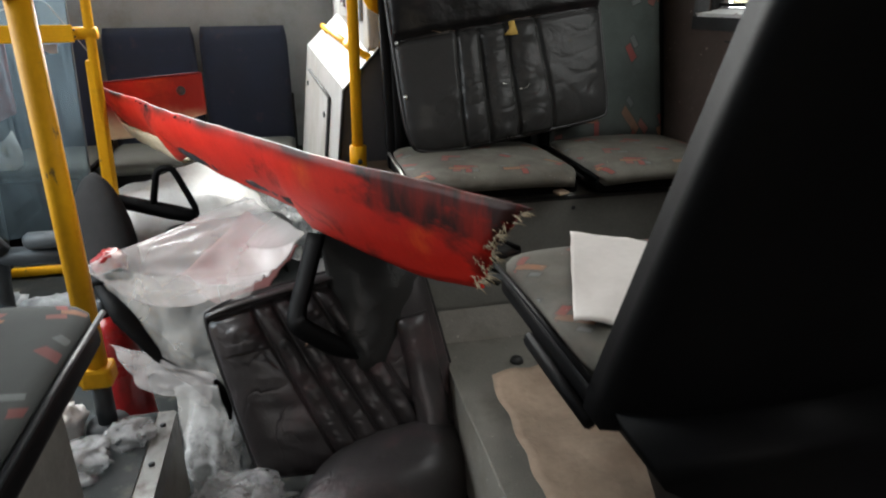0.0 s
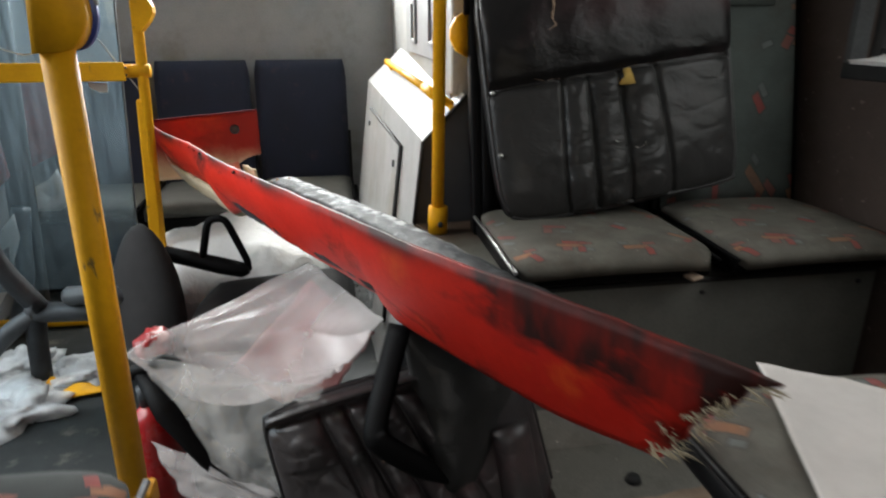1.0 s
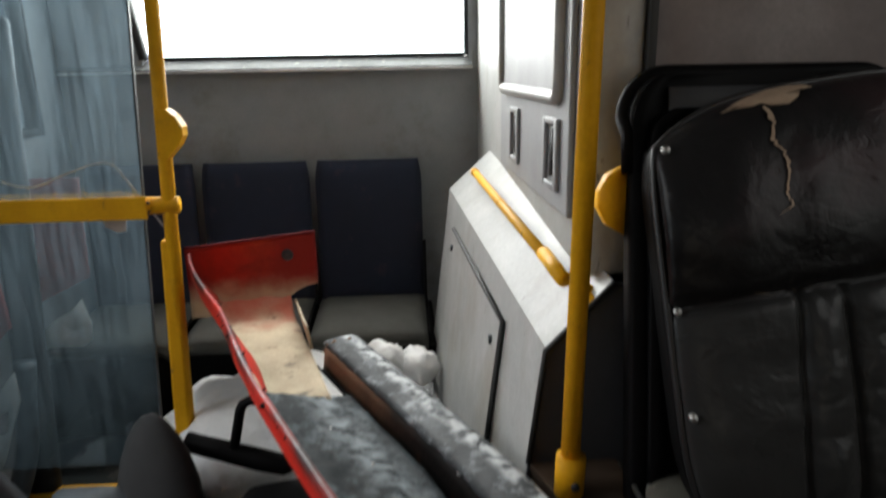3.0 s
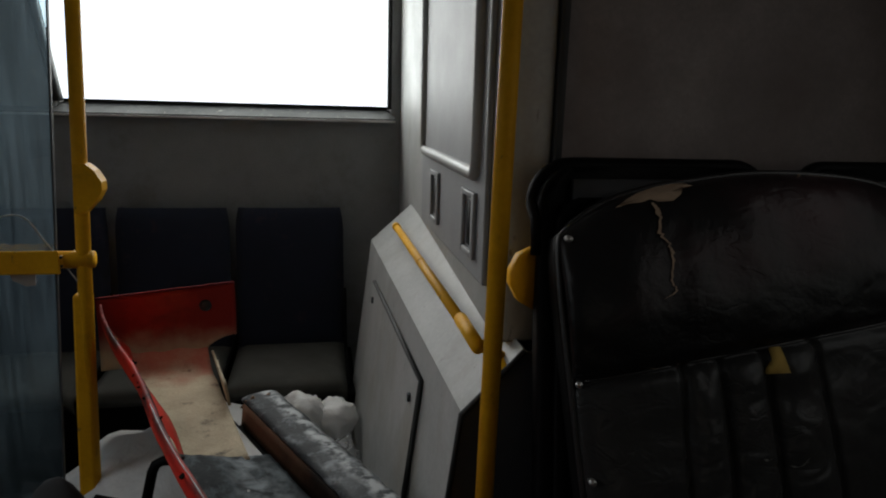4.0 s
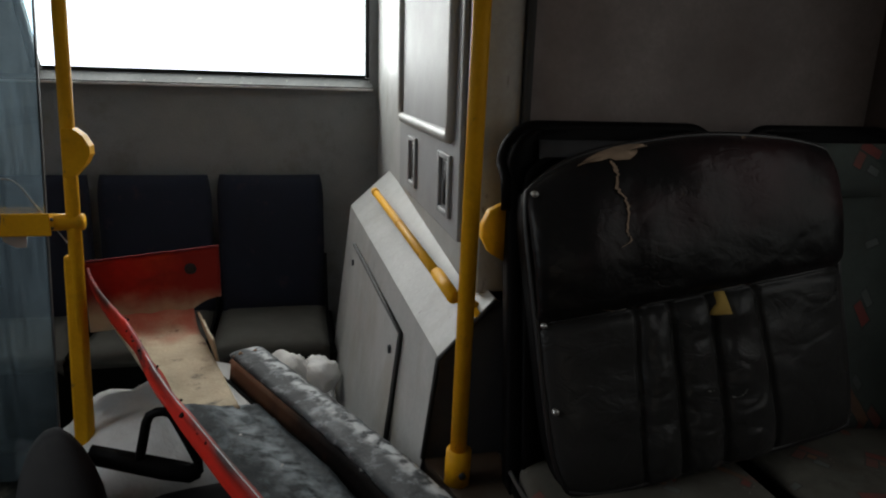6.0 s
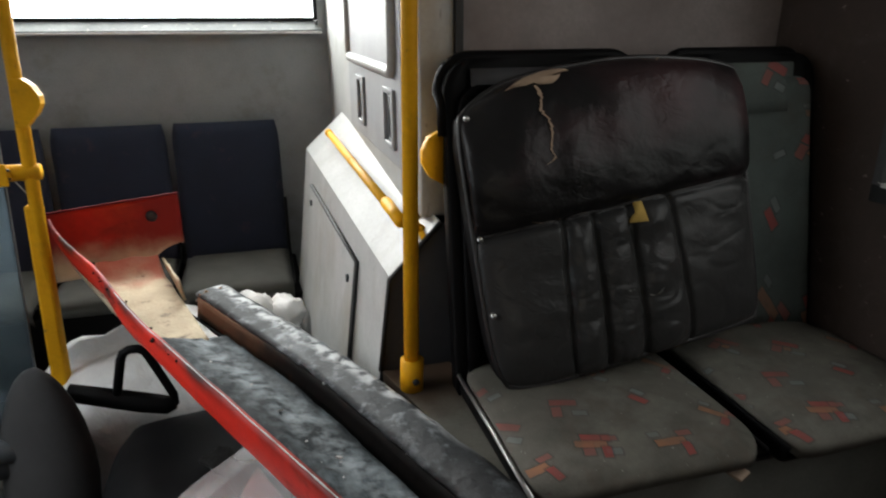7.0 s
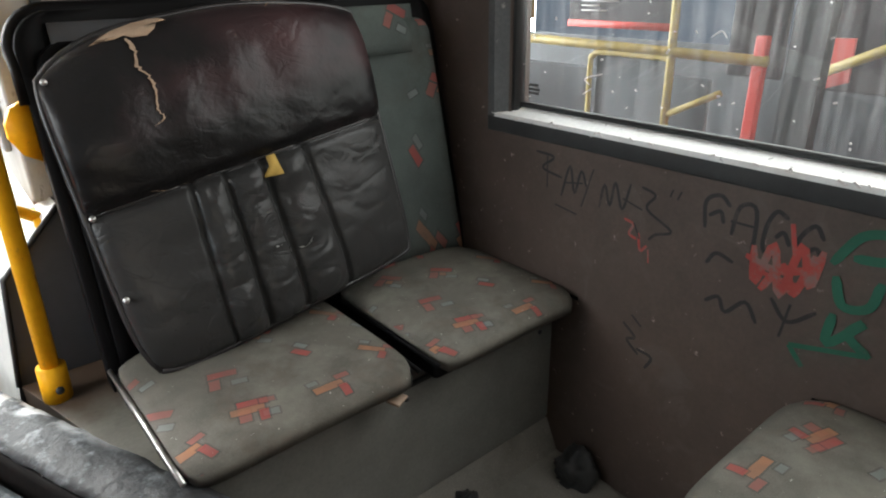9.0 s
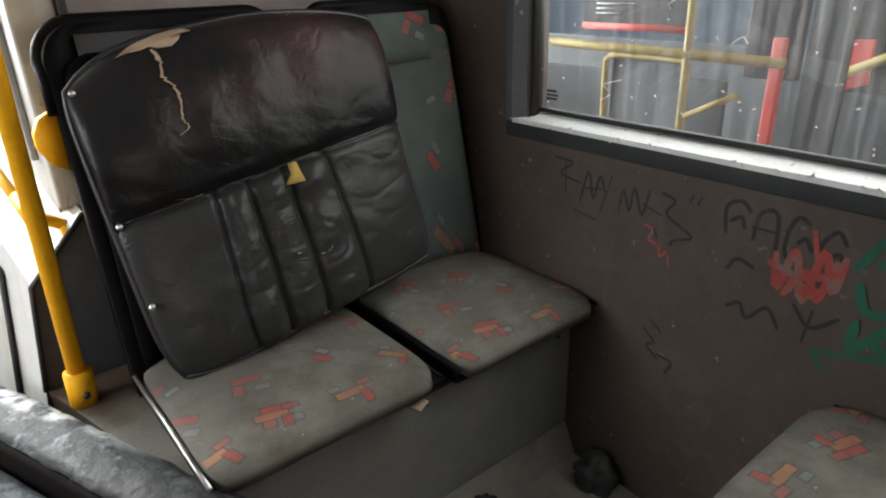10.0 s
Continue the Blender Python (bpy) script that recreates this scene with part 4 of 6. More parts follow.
part("crack", bar(smooth_line([(-1.56, 2.893, 1.16), (-1.49, 2.893, 1.01), (-1.41, 2.893, 0.915), (-1.31, 2.893, 0.878), (-1.20, 2.893, 0.915), (-1.09, 2.893, 0.94), (-1.03, 2.893, 0.865), (-0.945, 2.893, 0.73)]), 0.0022, 5), LIGHT_GREY, glass, "white crack line")
sticker = bmesh.new()
prism(sticker, [(-1.128, 0.782), (-1.062, 0.778), (-1.066, 0.746), (-1.09, 0.744), (-1.122, 0.762)], 2.889, 2.8905)
part("sticker", sticker, PAPER, glass, "small torn white sticker", smooth=False)

B, T = Vector((-0.667, 1.400, 0.0)), Vector((-0.644, 1.420, TOP))
p = thing("near_pole", B, "scuffed yellow grab pole with validator on top", "grab pole")
part("tube", bar([B, T], 0.0195, 16), YELLOW, p)
a, b = pole_at(B, T, 0.16), pole_at(B, T, 0.945)
part("sleeve", bar([a, b], 0.026, 16, 0.9), YELLOW, p)
a = pole_at(B, T, 0.15)
part("clamp", box(one_box((a.x - 0.034, a.y - 0.03, 0.125), (a.x + 0.034, a.y + 0.03, 0.175), 0.01), (a.x - 0.066, a.y - 0.012, 0.130), (a.x - 0.032, a.y + 0.012, 0.168), 0.004), YELLOW, p, smooth=False)
part("foot_post", bar([B, pole_at(B, T, 0.13)], 0.021, 14), DARK_METAL, p, "rusty bare foot of the pole")
part("foot_plate", bar([B, B + Vector((0, 0, 0.025))], [0.052, 0.044], 16), DARK_METAL, p)
q = pole_at(B, T, 1.01)
hs = [(u[0], u[1]) for u in smooth_line([(q.x - 0.024, 0.935), (q.x + 0.020, 0.938), (q.x + 0.040, 0.955), (q.x + 0.049, 0.98), (q.x + 0.048, 1.008), (q.x + 0.038, 1.04), (q.x + 0.024, 1.062), (q.x - 0.014, 1.066)], 4)]
part("housing", prism(bmesh.new(), hs, q.y - 0.030, q.y + 0.014), YELLOW, p, "bulging yellow stop-button housing")
rim = [(u + 0.005, z) for u, z in hs[3:-5]]
part("button_rim", prism(bmesh.new(), [(u - 0.02, z) for u, z in rim[::-1]] + rim, q.y + 0.016, q.y + 0.032), BLUE, p, "blue plastic rim")
part("rim_edge", bar([(u + 0.001, q.y + 0.024, z) for u, z in rim[-9:]], 0.006, 6, 0.6), LIGHT_GREY, p, "worn white edge of the rim")
val = part("validator", one_box((-0.664, 1.33, 1.106), (-0.510, 1.42, 1.46), 0.025, 4), DARK_RED, p, "dark red ticket validator", smooth=False)
part("reader", one_box((-0.620, 1.335, 1.068), (-0.548, 1.41, 1.12), 0.005, 2), DARK_RED, val, smooth=False)
part("top_sleeve", bar([pole_at(B, T, 1.06), pole_at(B, T, 1.12)], 0.0215, 14), YELLOW, p)

# ---- seats ----
def seat(place, width, turn, cloth, label, back_cloth=None, group="printed bus seats", trim=None, recline=0.155, forward=0.0, taper=0.0, back_top=None, corner=0.10):
    """A bus seat on a podium: front edge at local y 0, sitting towards -y."""
    m = Matrix.Translation(place) @ pose(0, 0, 0, 0, 0, turn)
    s = thing("bus_seat", place, label, "seat", group)
    w = width / 2

    def add(name, bm, mat, text="", smooth=True):
        bm.transform(m)
        return part(name, bm, mat, s, text, smooth)

    def top(u, v):
        x, y = (u * 2 - 1), v
        cx, cy = abs(x) ** 6, abs(y * 2 - 1) ** 6
        drop = 0.011 * max(cx, cy) + 0.010 * cx * cy
        return Vector((x * (w - 0.017 * abs(y * 2 - 1) ** 10), 0.014 * abs(x) ** 10 * (1 - 2 * y) + 0.006 * cx * (1 - 2 * y) + y * (0.48 - forward * 0.75), 0.492 - drop - 0.007 * max(0, 1 - y * 8) ** 2 + 0.004 * math.cos(x * 1.5)))

    cushion = add("cushion", slab(top, 24, 24, 0.026, push=(0, 0, -1)), cloth)
    add("pan", one_box((-w - 0.004, 0.035, 0.415), (w + 0.004, 0.50 - forward, 0.455), 0.012), BLACK)
    add("side_trim", tube(bmesh.new(), [(-w - 0.006, 0.02, 0.462), (-w - 0.007, 0.2, 0.468), (-w - 0.007, 0.47 - forward, 0.468)], 0.005, 6), trim or CHROME, "thin worn edge strip")
    add("side_trim", tube(bmesh.new(), [(w + 0.006, 0.02, 0.462), (w + 0.007, 0.2, 0.468), (w + 0.007, 0.47 - forward, 0.468)], 0.005, 6), BLACK, "thin worn edge strip")

    def back(u, v, inset, y0, high, corner, low=0.0):
        x, z = u * 2 - 1, (high + low) * (1 - (1 - v) ** 2) - low
        k = min(0.985, max(0.0, (z - (high - corner)) / corner))
        wx = (w - inset) - taper * max(0.0, z) - corner * (1 - math.sqrt(1 - k * k))
        return Vector((x * wx, y0 - forward + recline * z - 0.03 * abs(x) ** 3, 0.47 + z))

    add("backrest", slab(lambda u, v: back(u, v, 0.016, 0.485, 0.615, corner * 0.75), 14, 22, 0.03, push=(0, 1, 0)), back_cloth or cloth)
    add("shell", slab(lambda u, v: back(u, v, -0.008, 0.502, 0.667, corner, 0.05), 16, 30, 0.05, push=(0, 1, 0)), BLACK, "black plastic seat shell")
    add("top_panel", slab(lambda u, v: Vector(((u * 2 - 1) * (w - 0.05 - taper * 0.6), 0.474 - forward + recline * (0.535 + 0.112 * v), 1.005 + 0.112 * v)), 6, 4, 0.008, push=(0, 1, 0)), back_top or cloth, "plain panel below the grab handle" if back_top else "")
    side = [Vector((-w - 0.008, 0.502 - forward + recline * z - 0.01, 0.47 + z)) for z in (0.512, 0.642 - corner)]
    side += [Vector((-w - 0.008 + corner * (1 - math.cos(a)), 0.502 - forward + recline * (0.667 - corner + corner * math.sin(a)) + 0.02, 1.137 - corner + corner * math.sin(a))) for a in (math.pi / 2 * i / 8 for i in range(9))]
    side = [Vector((p.x + taper * (p.z - 0.47), p.y, p.z)) for p in side]
    grip = side + [Vector((-p.x, p.y, p.z)) for p in side[::-1]]
    add("grab_handle", tube(bmesh.new(), grip, 0.015, 8), BLACK, "black top grab handle")
    return s


aisle_seat = seat((0.325, 1.556, 0.014), 0.455, 0, PRINT, "worn green-grey printed bus seat beside the aisle", BLACK, back_top=SLATE, forward=0.045, corner=0.07)
seat((0.815, 1.545, 0.014), 0.422, 0, PRINT, "worn green-grey printed bus seat against the side wall", PRINT_BACK, trim=BLACK, back_top=PRINT_BACK, forward=0.045, taper=0.05, corner=0.05)
facing_seat = seat((0.364, 1.062, 0.016), 0.415, 180, PRINT, "printed bus seat facing the rear, black shell", PRINT_DARK, trim=BLACK, recline=0.30, forward=0.052, taper=0.10)
part("pedestal", prism(bmesh.new(), [(0.158, 0.47), (0.175, 0.43), (0.215, 0.405), (0.26, 0.33), (0.30, 0.22), (0.33, 0.002), (0.56, 0.002), (0.58, 0.46)], 0.50, 0.69), BLACK, facing_seat, "black moulded pedestal")
seat((0.80, 1.052, 0.016), 0.45, 180, PRINT, "printed bus seat facing the rear beside the window", trim=BLACK, recline=0.30, forward=0.112, taper=0.12)
seat((-0.735, 1.035, 0.012), 0.45, 180, PRINT_DARK, "dark printed bus seat facing the rear, across the aisle", trim=DARK_METAL)


def seat_box(x0, x1, y0, y1, front, label):
    """A box that carries seats: a body, a front panel with screws, a kick strip at its foot."""
    s = thing("seat_box", ((x0 + x1) / 2, (y0 + y1) / 2, 0.0), label, "seat box", "seat boxes")
    part("body", one_box((x0, y0, 0.001), (x1, y1, 0.412), 0.008), SEAT_BOX, s, smooth=False)
    d = -1 if front == y0 else 1
    lo, hi = sorted((front + d * 0.001, front + d * 0.005))
    part("front_panel", one_box((x0 + 0.012, lo, 0.10), (x1 - 0.004, hi, 0.400), 0.0015), SEAT_BOX, s, smooth=False)
    part("top_lip", one_box((x0 + 0.004, min(lo, hi) - 0.004 * (d < 0), 0.400), (x1 - 0.002, max(lo, hi) + 0.004 * (d > 0), 0.4115), 0.002), RUBBER, s, "thin dark lip")
    for x in (x0 + 0.05, (x0 + x1) / 2, x1 - 0.05):
        part("screw", bar([(x, front + d * 0.004, 0.375), (x, front + d * 0.008, 0.375)], 0.006, 8), DARK_METAL, s)
    return s


seat_box(0.10, RIGHT - 0.002, 1.64, 2.18, 1.64, "grey-green scuffed box under the pair of seats")
seat_box(0.60, RIGHT - 0.002, 0.5, 1.0, 1.0, "grey-green box under the seats facing the rear")
seat_box(-1.2, -0.58, 0.5, 0.98, 0.98, "grey-green box under the seat across the aisle")
part("grip_plate", prism(bmesh.new(), [(0.092, 0.888), (0.062, 0.905), (0.046, 0.935), (0.046, 0.962), (0.060, 0.990), (0.092, 1.005)], 2.095, 2.125, axis=1), YELLOW, aisle_seat, "yellow rounded grip plate")
part("seat_edge", bar([(0.150, 0.86, 0.425), (0.150, 0.74, 0.425), (0.152, 0.64, 0.425)], 0.010, 8, 1.3), BLACK, facing_seat)
part("seat_arm", bar([(0.160, 0.985, 0.462), (0.180, 0.90, 0.462), (0.198, 0.80, 0.464), (0.212, 0.70, 0.478)], [0.013, 0.015, 0.018, 0.018], 8, 0.8), BLACK, facing_seat)
solid("wood_splinter", one_box((0.478, 1.556, 0.440), (0.514, 1.585, 0.447), 0.002, turn=pose(0, 0, 0, 8, 0, 25)), KRAFT, "pale splinter stuck under the cushion", "splinter")


def rear_seat(x, label):
    s = thing("plush_bus_seat", (x, 3.7, 0.0), label, "seat", "rear seats")

    def pad(u, v):
        a = u * 2 - 1
        e = max(abs(a) ** 8, abs(v * 2 - 1) ** 10)
        return Vector((x + a * 0.238 * (1 - 0.06 * max(0, v - 0.9) * 10 * abs(a)), 3.88 + 0.06 * v + 0.02 * e + 0.012 * a * a, 0.12 + v * 0.68))

    part("backrest", slab(pad, 14, 14, 0.05), NAVY, s)

    def cushion(u, v):
        a = u * 2 - 1
        e = max(abs(a) ** 8, abs(v * 2 - 1) ** 8)
        return Vector((x + a * 0.235, 3.43 + v * 0.46, 0.205 - 0.03 * e - 0.015 * (1 - v)))

    part("cushion", slab(cushion, 12, 12, 0.06), FADED, s, "faded grey cushion")
    part("side_trim", bar([(x + 0.243, 3.45, 0.165), (x + 0.243, 3.90, 0.18), (x + 0.243, 3.93, 0.43)], 0.007, 6), BLACK, s)
    return s


rear_seat(-0.435, "dark blue plush rear seat with faded cushion")
rear_seat(-0.935, "dark blue plush rear seat with faded cushion")
rear_seat(-1.44, "dark blue plush rear seat behind the glass")
solid("black_plinth", boxes(((LEFT + 0.01, 3.5, LOW + 0.001), (-0.16, BACK - 0.01, 0.10)), bevel=0.01), BLACK, "black plinth carrying the rear seats", "plinth", smooth=False)

# ---- broken bumper lying across the seats ----
bumper = thing("bumper", (-0.3, 1.9, 0.42), "broken red bus bumper lying across the seats, scuffed black", "bumper")
NEAR_END = Vector((0.124, 0.812, 0))
DIRN = (Vector((-0.931, 2.986, 0)) - NEAR_END).normalized()
LONG = 1.07                                # stretch along the bumper
TILT = -0.030                              # it drops towards its far end
SIDE = Vector((DIRN.y, -DIRN.x, 0))        # towards the inside of the bumper
LINE = smooth_line([NEAR_END + DIRN * s for s in (0.0, 0.48, 0.96, 1.44, 1.92, 2.30)] + [Vector((-0.958, 3.06, 0)), Vector((-1.005, 3.18, 0)), Vector((-1.035, 3.27, 0))], 8)
N = len(LINE) - 1
rng = random.Random(5)


def along(s):
    k = min(max(s, 0.0), 1.0) * N
    i = min(int(k), N - 1)
    return LINE[i].lerp(LINE[i + 1], k - i)


def ease(a, b, x):
    k = min(1.0, max(0.0, (x - a) / (b - a)))
    return k * k * (3 - 2 * k)


def bow(s):
    """The skin bellies outwards along its middle."""
    return -0.032 * ease(0.1, 0.6, s) * (1 - ease(1.5, 2.1, s))


def skin(u, v):
    """The red face: its top edge is straight, its lower edge tucks inwards."""
    torn = 0.036 * (1 - v) ** 0.8 + 0.010 * noise.noise(Vector((v * 12, 0, 5))) + 0.006 * noise.noise(Vector((v * 31, 2, 5)))
    u = torn + (1 - torn) * u
    p = along(u)
    s = (p - NEAR_END).dot(DIRN)
    lo = 0.497 - 0.056 * ease(0.0, 0.40, s) + 0.033 * ease(0.765, 0.795, s) + 0.014 * ease(1.3, 1.7, s) - 0.045 * math.exp(-((s - 1.82) / 0.11) ** 2)
    lo += 0.004 * noise.noise(Vector((u * 25, 0, 7)))
    tuck = 0.03 + 0.045 * ease(0.0, 0.55, s)
    hi = 0.656 + 0.003 * noise.noise(Vector((u * 40, 0, 0)))
    fall = TILT * s
    d = (along(u + 0.01) - along(u - 0.01)).normalized()
    inward = Vector((d.y, -d.x, 0))
    return Vector((p.x, p.y, lo + (hi - lo) * v + fall)) + inward * (tuck * (1 - v) ** 1.5 - 0.010 * math.sin(v * math.pi) + bow(s))


part("skin", slab(lambda u, v: skin(1 - u, v), 120, 12, 0.009, push=SIDE), RED, bumper)
shards = bmesh.new()
for i in range(110):
    v = rng.random()
    p = skin(0.0, v) + DIRN * rng.uniform(0, 0.010)
    d = -DIRN * rng.uniform(0.004, 0.022) + Vector((rng.uniform(-0.008, 0.008), 0, rng.uniform(-0.010, 0.006)))
    tube(shards, [p, p + d * 0.6 + Vector((0, 0, rng.uniform(-0.002, 0.002))), p + d], [rng.uniform(0.0008, 0.0016), 0.0008, 0.0002], 4)
part("torn_edge", shards, GLASSFIBRE, bumper, "splintered pale torn edge")


def lane(s, w, z):
    """A point along the straight of the bumper: s metres from the near end, w metres inwards."""
    p = NEAR_END + DIRN * s * LONG + SIDE * w
    return Vector((p.x, p.y, z + TILT * s * LONG + 0.012))


def veer(s):
    """How far the beam closes in on the skin towards its near end."""
    return -0.068 * (1 - ease(0.45, 1.4, s))


def beam_lane(s, w, z):
    return lane(s, w + veer(s), z)


def channel(u, v):
    """The inner face: down from the lip, then a nearly level floor."""
    s = 0.20 + 1.50 * u
    edge = 0.012 + bow(s * LONG)
    w = edge + (0.266 + veer(s) - edge) * v
    z = 0.416 + 0.090 * (1 - v) ** 1.3 + 0.115 * max(0.0, 1 - (w - edge) / 0.05) ** 1.6 + 0.006 * noise.noise(Vector((u * 14, v * 4, 1))) + 0.004 * noise.noise(Vector((u * 50, v * 12, 1)))
    return lane(s, w, z)


part("inner_lip", slab(lambda u, v: lane(0.10 + 2.1 * u, 0.009 + 0.010 * v + bow((0.10 + 2.1 * u) * LONG), 0.638 - 0.008 * ease(0, 0.7, 2.1 * u) - 0.012 * v + 0.004 * noise.noise(Vector((u * 60, v, 0)))), 80, 2, 0.008, push=(0, 0, -1)), CHANNEL, bumper)
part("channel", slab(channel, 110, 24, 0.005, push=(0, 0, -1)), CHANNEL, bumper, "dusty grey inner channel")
part("groove", slab(lambda u, v: beam_lane(0.26 + 1.68 * u, 0.262 + 0.030 * v, 0.408 - 0.02 * math.sin(3.14 * v)), 50, 8, 0.008, push=(0, 0, -1)), RUST, bumper, "rusty groove blackened for shade")
crumbs = bmesh.new()
for i in range(34):
    s = 1.1 + 0.9 * rng.random() ** 0.8
    p = lane(s, rng.uniform(-0.004, 0.016) + bow(s * LONG), 0.634 + rng.uniform(-0.004, 0.004))
    r = rng.uniform(0.002, 0.005)
    box(crumbs, p - Vector((r, r * 0.7, r * 0.4)), p + Vector((r, r * 0.7, r * 0.6)), turn=pose(0, 0, 0, rng.uniform(-40, 40), rng.uniform(-40, 40), rng.uniform(0, 180)))
tagged(part("crumb_litter", crumbs, RUST, bumper, "dark ragged crumbs on the edge", smooth=False), kind="stuff")


def foam(u, v):
    """Bare glassfibre floor between the skin's far corner and the flap."""
    a = Vector((-0.62, 2.44, 0)).lerp(Vector((-0.755, 2.74, 0)), min(1, v * 3)).lerp(Vector((-0.985, 3.25, 0)), max(0, v * 1.5 - 0.5))
    c = Vector((-0.475, 2.52, 0)).lerp(Vector((-0.70, 3.30, 0)), v)
    p = a.lerp(c, u)
    rise = 0.07 * max(0, 1 - u * 5) ** 2 + 0.05 * max(0, (v - 0.85) / 0.15) ** 2
    return Vector((p.x, p.y, 0.392 - 0.042 * v + rise + 0.008 * noise.noise(Vector((u * 5, v * 8, 3)))))


part("foam_floor", slab(foam, 24, 24, 0.01), SPRAYED, bumper, "bare yellowish glassfibre at the corner")


def flap(u, v):
    """The end piece of the bumper, standing up at its far end, with a rounded notch."""
    x = -1.055 + 0.445 * u
    lo = 0.325 if u < 0.72 else 0.325 + 0.085 * math.sin(1.57 * (u - 0.72) / 0.28) ** 0.5
    hi = 0.588 + 0.024 * u
    return Vector((x, 3.30 + 0.10 * u - 0.02 * (v - 0.5) ** 2, lo + (hi - lo) * v))


part("flap", slab(flap, 28, 12, 0.010), RED_FLAP, bumper, "red end piece with a bolt hole")
part("flap_edge", bar([flap(i / 20, 1.0) + Vector((0, -0.004, 0)) for i in range(21)], 0.004, 5), DARK_RED, bumper)


def beam(u, v):
    """The flaked steel beam: a flat top with rounded edges."""
    s = 0.52 + 0.05 * (1 - u) * noise.noise(Vector((v * 5, 3, 1))) + (1.43 + 0.012 * noise.noise(Vector((v * 9, 1, 1)))) * u
    w = 0.293 + 0.096 * v + 0.004 * noise.noise(Vector((u * 30, 4, 0)))
    z = 0.460 + 0.006 * noise.noise(Vector((u * 26, v * 3, 8))) - 0.008 * abs(v * 2 - 1) ** 4
    return beam_lane(s, w, z)


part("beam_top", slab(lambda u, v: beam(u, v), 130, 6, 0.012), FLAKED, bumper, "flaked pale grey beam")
part("beam_side", slab(lambda u, v: beam_lane(0.30 + 1.63 * u, 0.284 + 0.008 * v, 0.395 + (0.036 + 0.026 * ease(0.0, 0.16, u)) * v), 40, 3, 0.006), RUST_SIDE, bumper, "rusty beam side darkened for shade, brown at its far end")
part("beam_outer_side", slab(lambda u, v: beam_lane(0.30 + 1.63 * u, 0.386 - 0.004 * v, 0.415 + (0.016 + 0.024 * ease(0.0, 0.16, u)) * v), 40, 3, 0.006), RUST, bumper)
part("corner_flange", slab(lambda u, v: Vector((-0.56 - 0.11 * u - 0.01 * v, 2.84 + 0.46 * u, 0.385 - 0.04 * u + (0.07 - 0.03 * u + 0.012 * noise.noise(Vector((u * 9, 0, 1)))) * v)), 10, 3, 0.008), GLASSFIBRE, bumper, "torn pale flange")
part("bolt_hole", bar([flap(0.77, 0.68) + Vector((0, -0.004, 0)), flap(0.77, 0.68) + Vector((0, -0.012, 0))], [0.022, 0.017], 12), RUBBER, bumper)
flakes = bmesh.new()
for i in range(46):
    u, v = rng.random(), rng.random()
    p = beam(u, v) + Vector((0, 0, 0.002)) if i % 4 else lane(0.5 + 1.1 * u, 0.12 + 0.06 * v, 0.440)
    s = rng.uniform(0.002, 0.008)
    box(flakes, p - Vector((s, s * 0.6, 0)), p + Vector((s, s * 0.6, s * 0.5)), turn=pose(0, 0, 0, rng.uniform(-25, 25), rng.uniform(-25, 25), rng.uniform(0, 180)))
ob = part("flakes", flakes, LIGHT_GREY, bumper, "loose paint flakes", smooth=False)
tagged(ob, kind="stuff")
part("beam_tip", slab(lambda u, v: beam_lane(1.925 + 0.035 * v + 0.012 * noise.noise(Vector((u * 8, v, 2))), 0.290 + 0.094 * u, 0.470 - 0.065 * v * (0.5 + u * 0.5) + 0.012 * noise.noise(Vector((u * 6, 0, 4)))), 12, 5, 0.006), material("rust_brown_tear", (0.30, 0.16, 0.08), 0.8, second=(0.09, 0.05, 0.03), scale=20), bumper, "rust-brown torn end of the beam")
part("beam_root", slab(lambda u, v: beam_lane(0.30 + 0.26 * u, 0.293 + 0.090 * v, 0.422 + 0.018 * u + 0.006 * noise.noise(Vector((u * 9, v * 5, 2)))), 14, 6, 0.01, push=(0, 0, -1)), RUST, bumper, "black rusty end of the beam")
worn = [skin(0.16 + 0.30 * i / 60, 1.0) + SIDE * 0.003 + Vector((0, 0, 0.0012)) for i in range(61)]
part("worn_edge", bar(worn, [0.0006 + 0.0016 * abs(noise.noise(Vector((i * 0.37, 1, 2)))) for i in range(61)], 5), LIGHT_GREY, bumper, "worn pale edge")

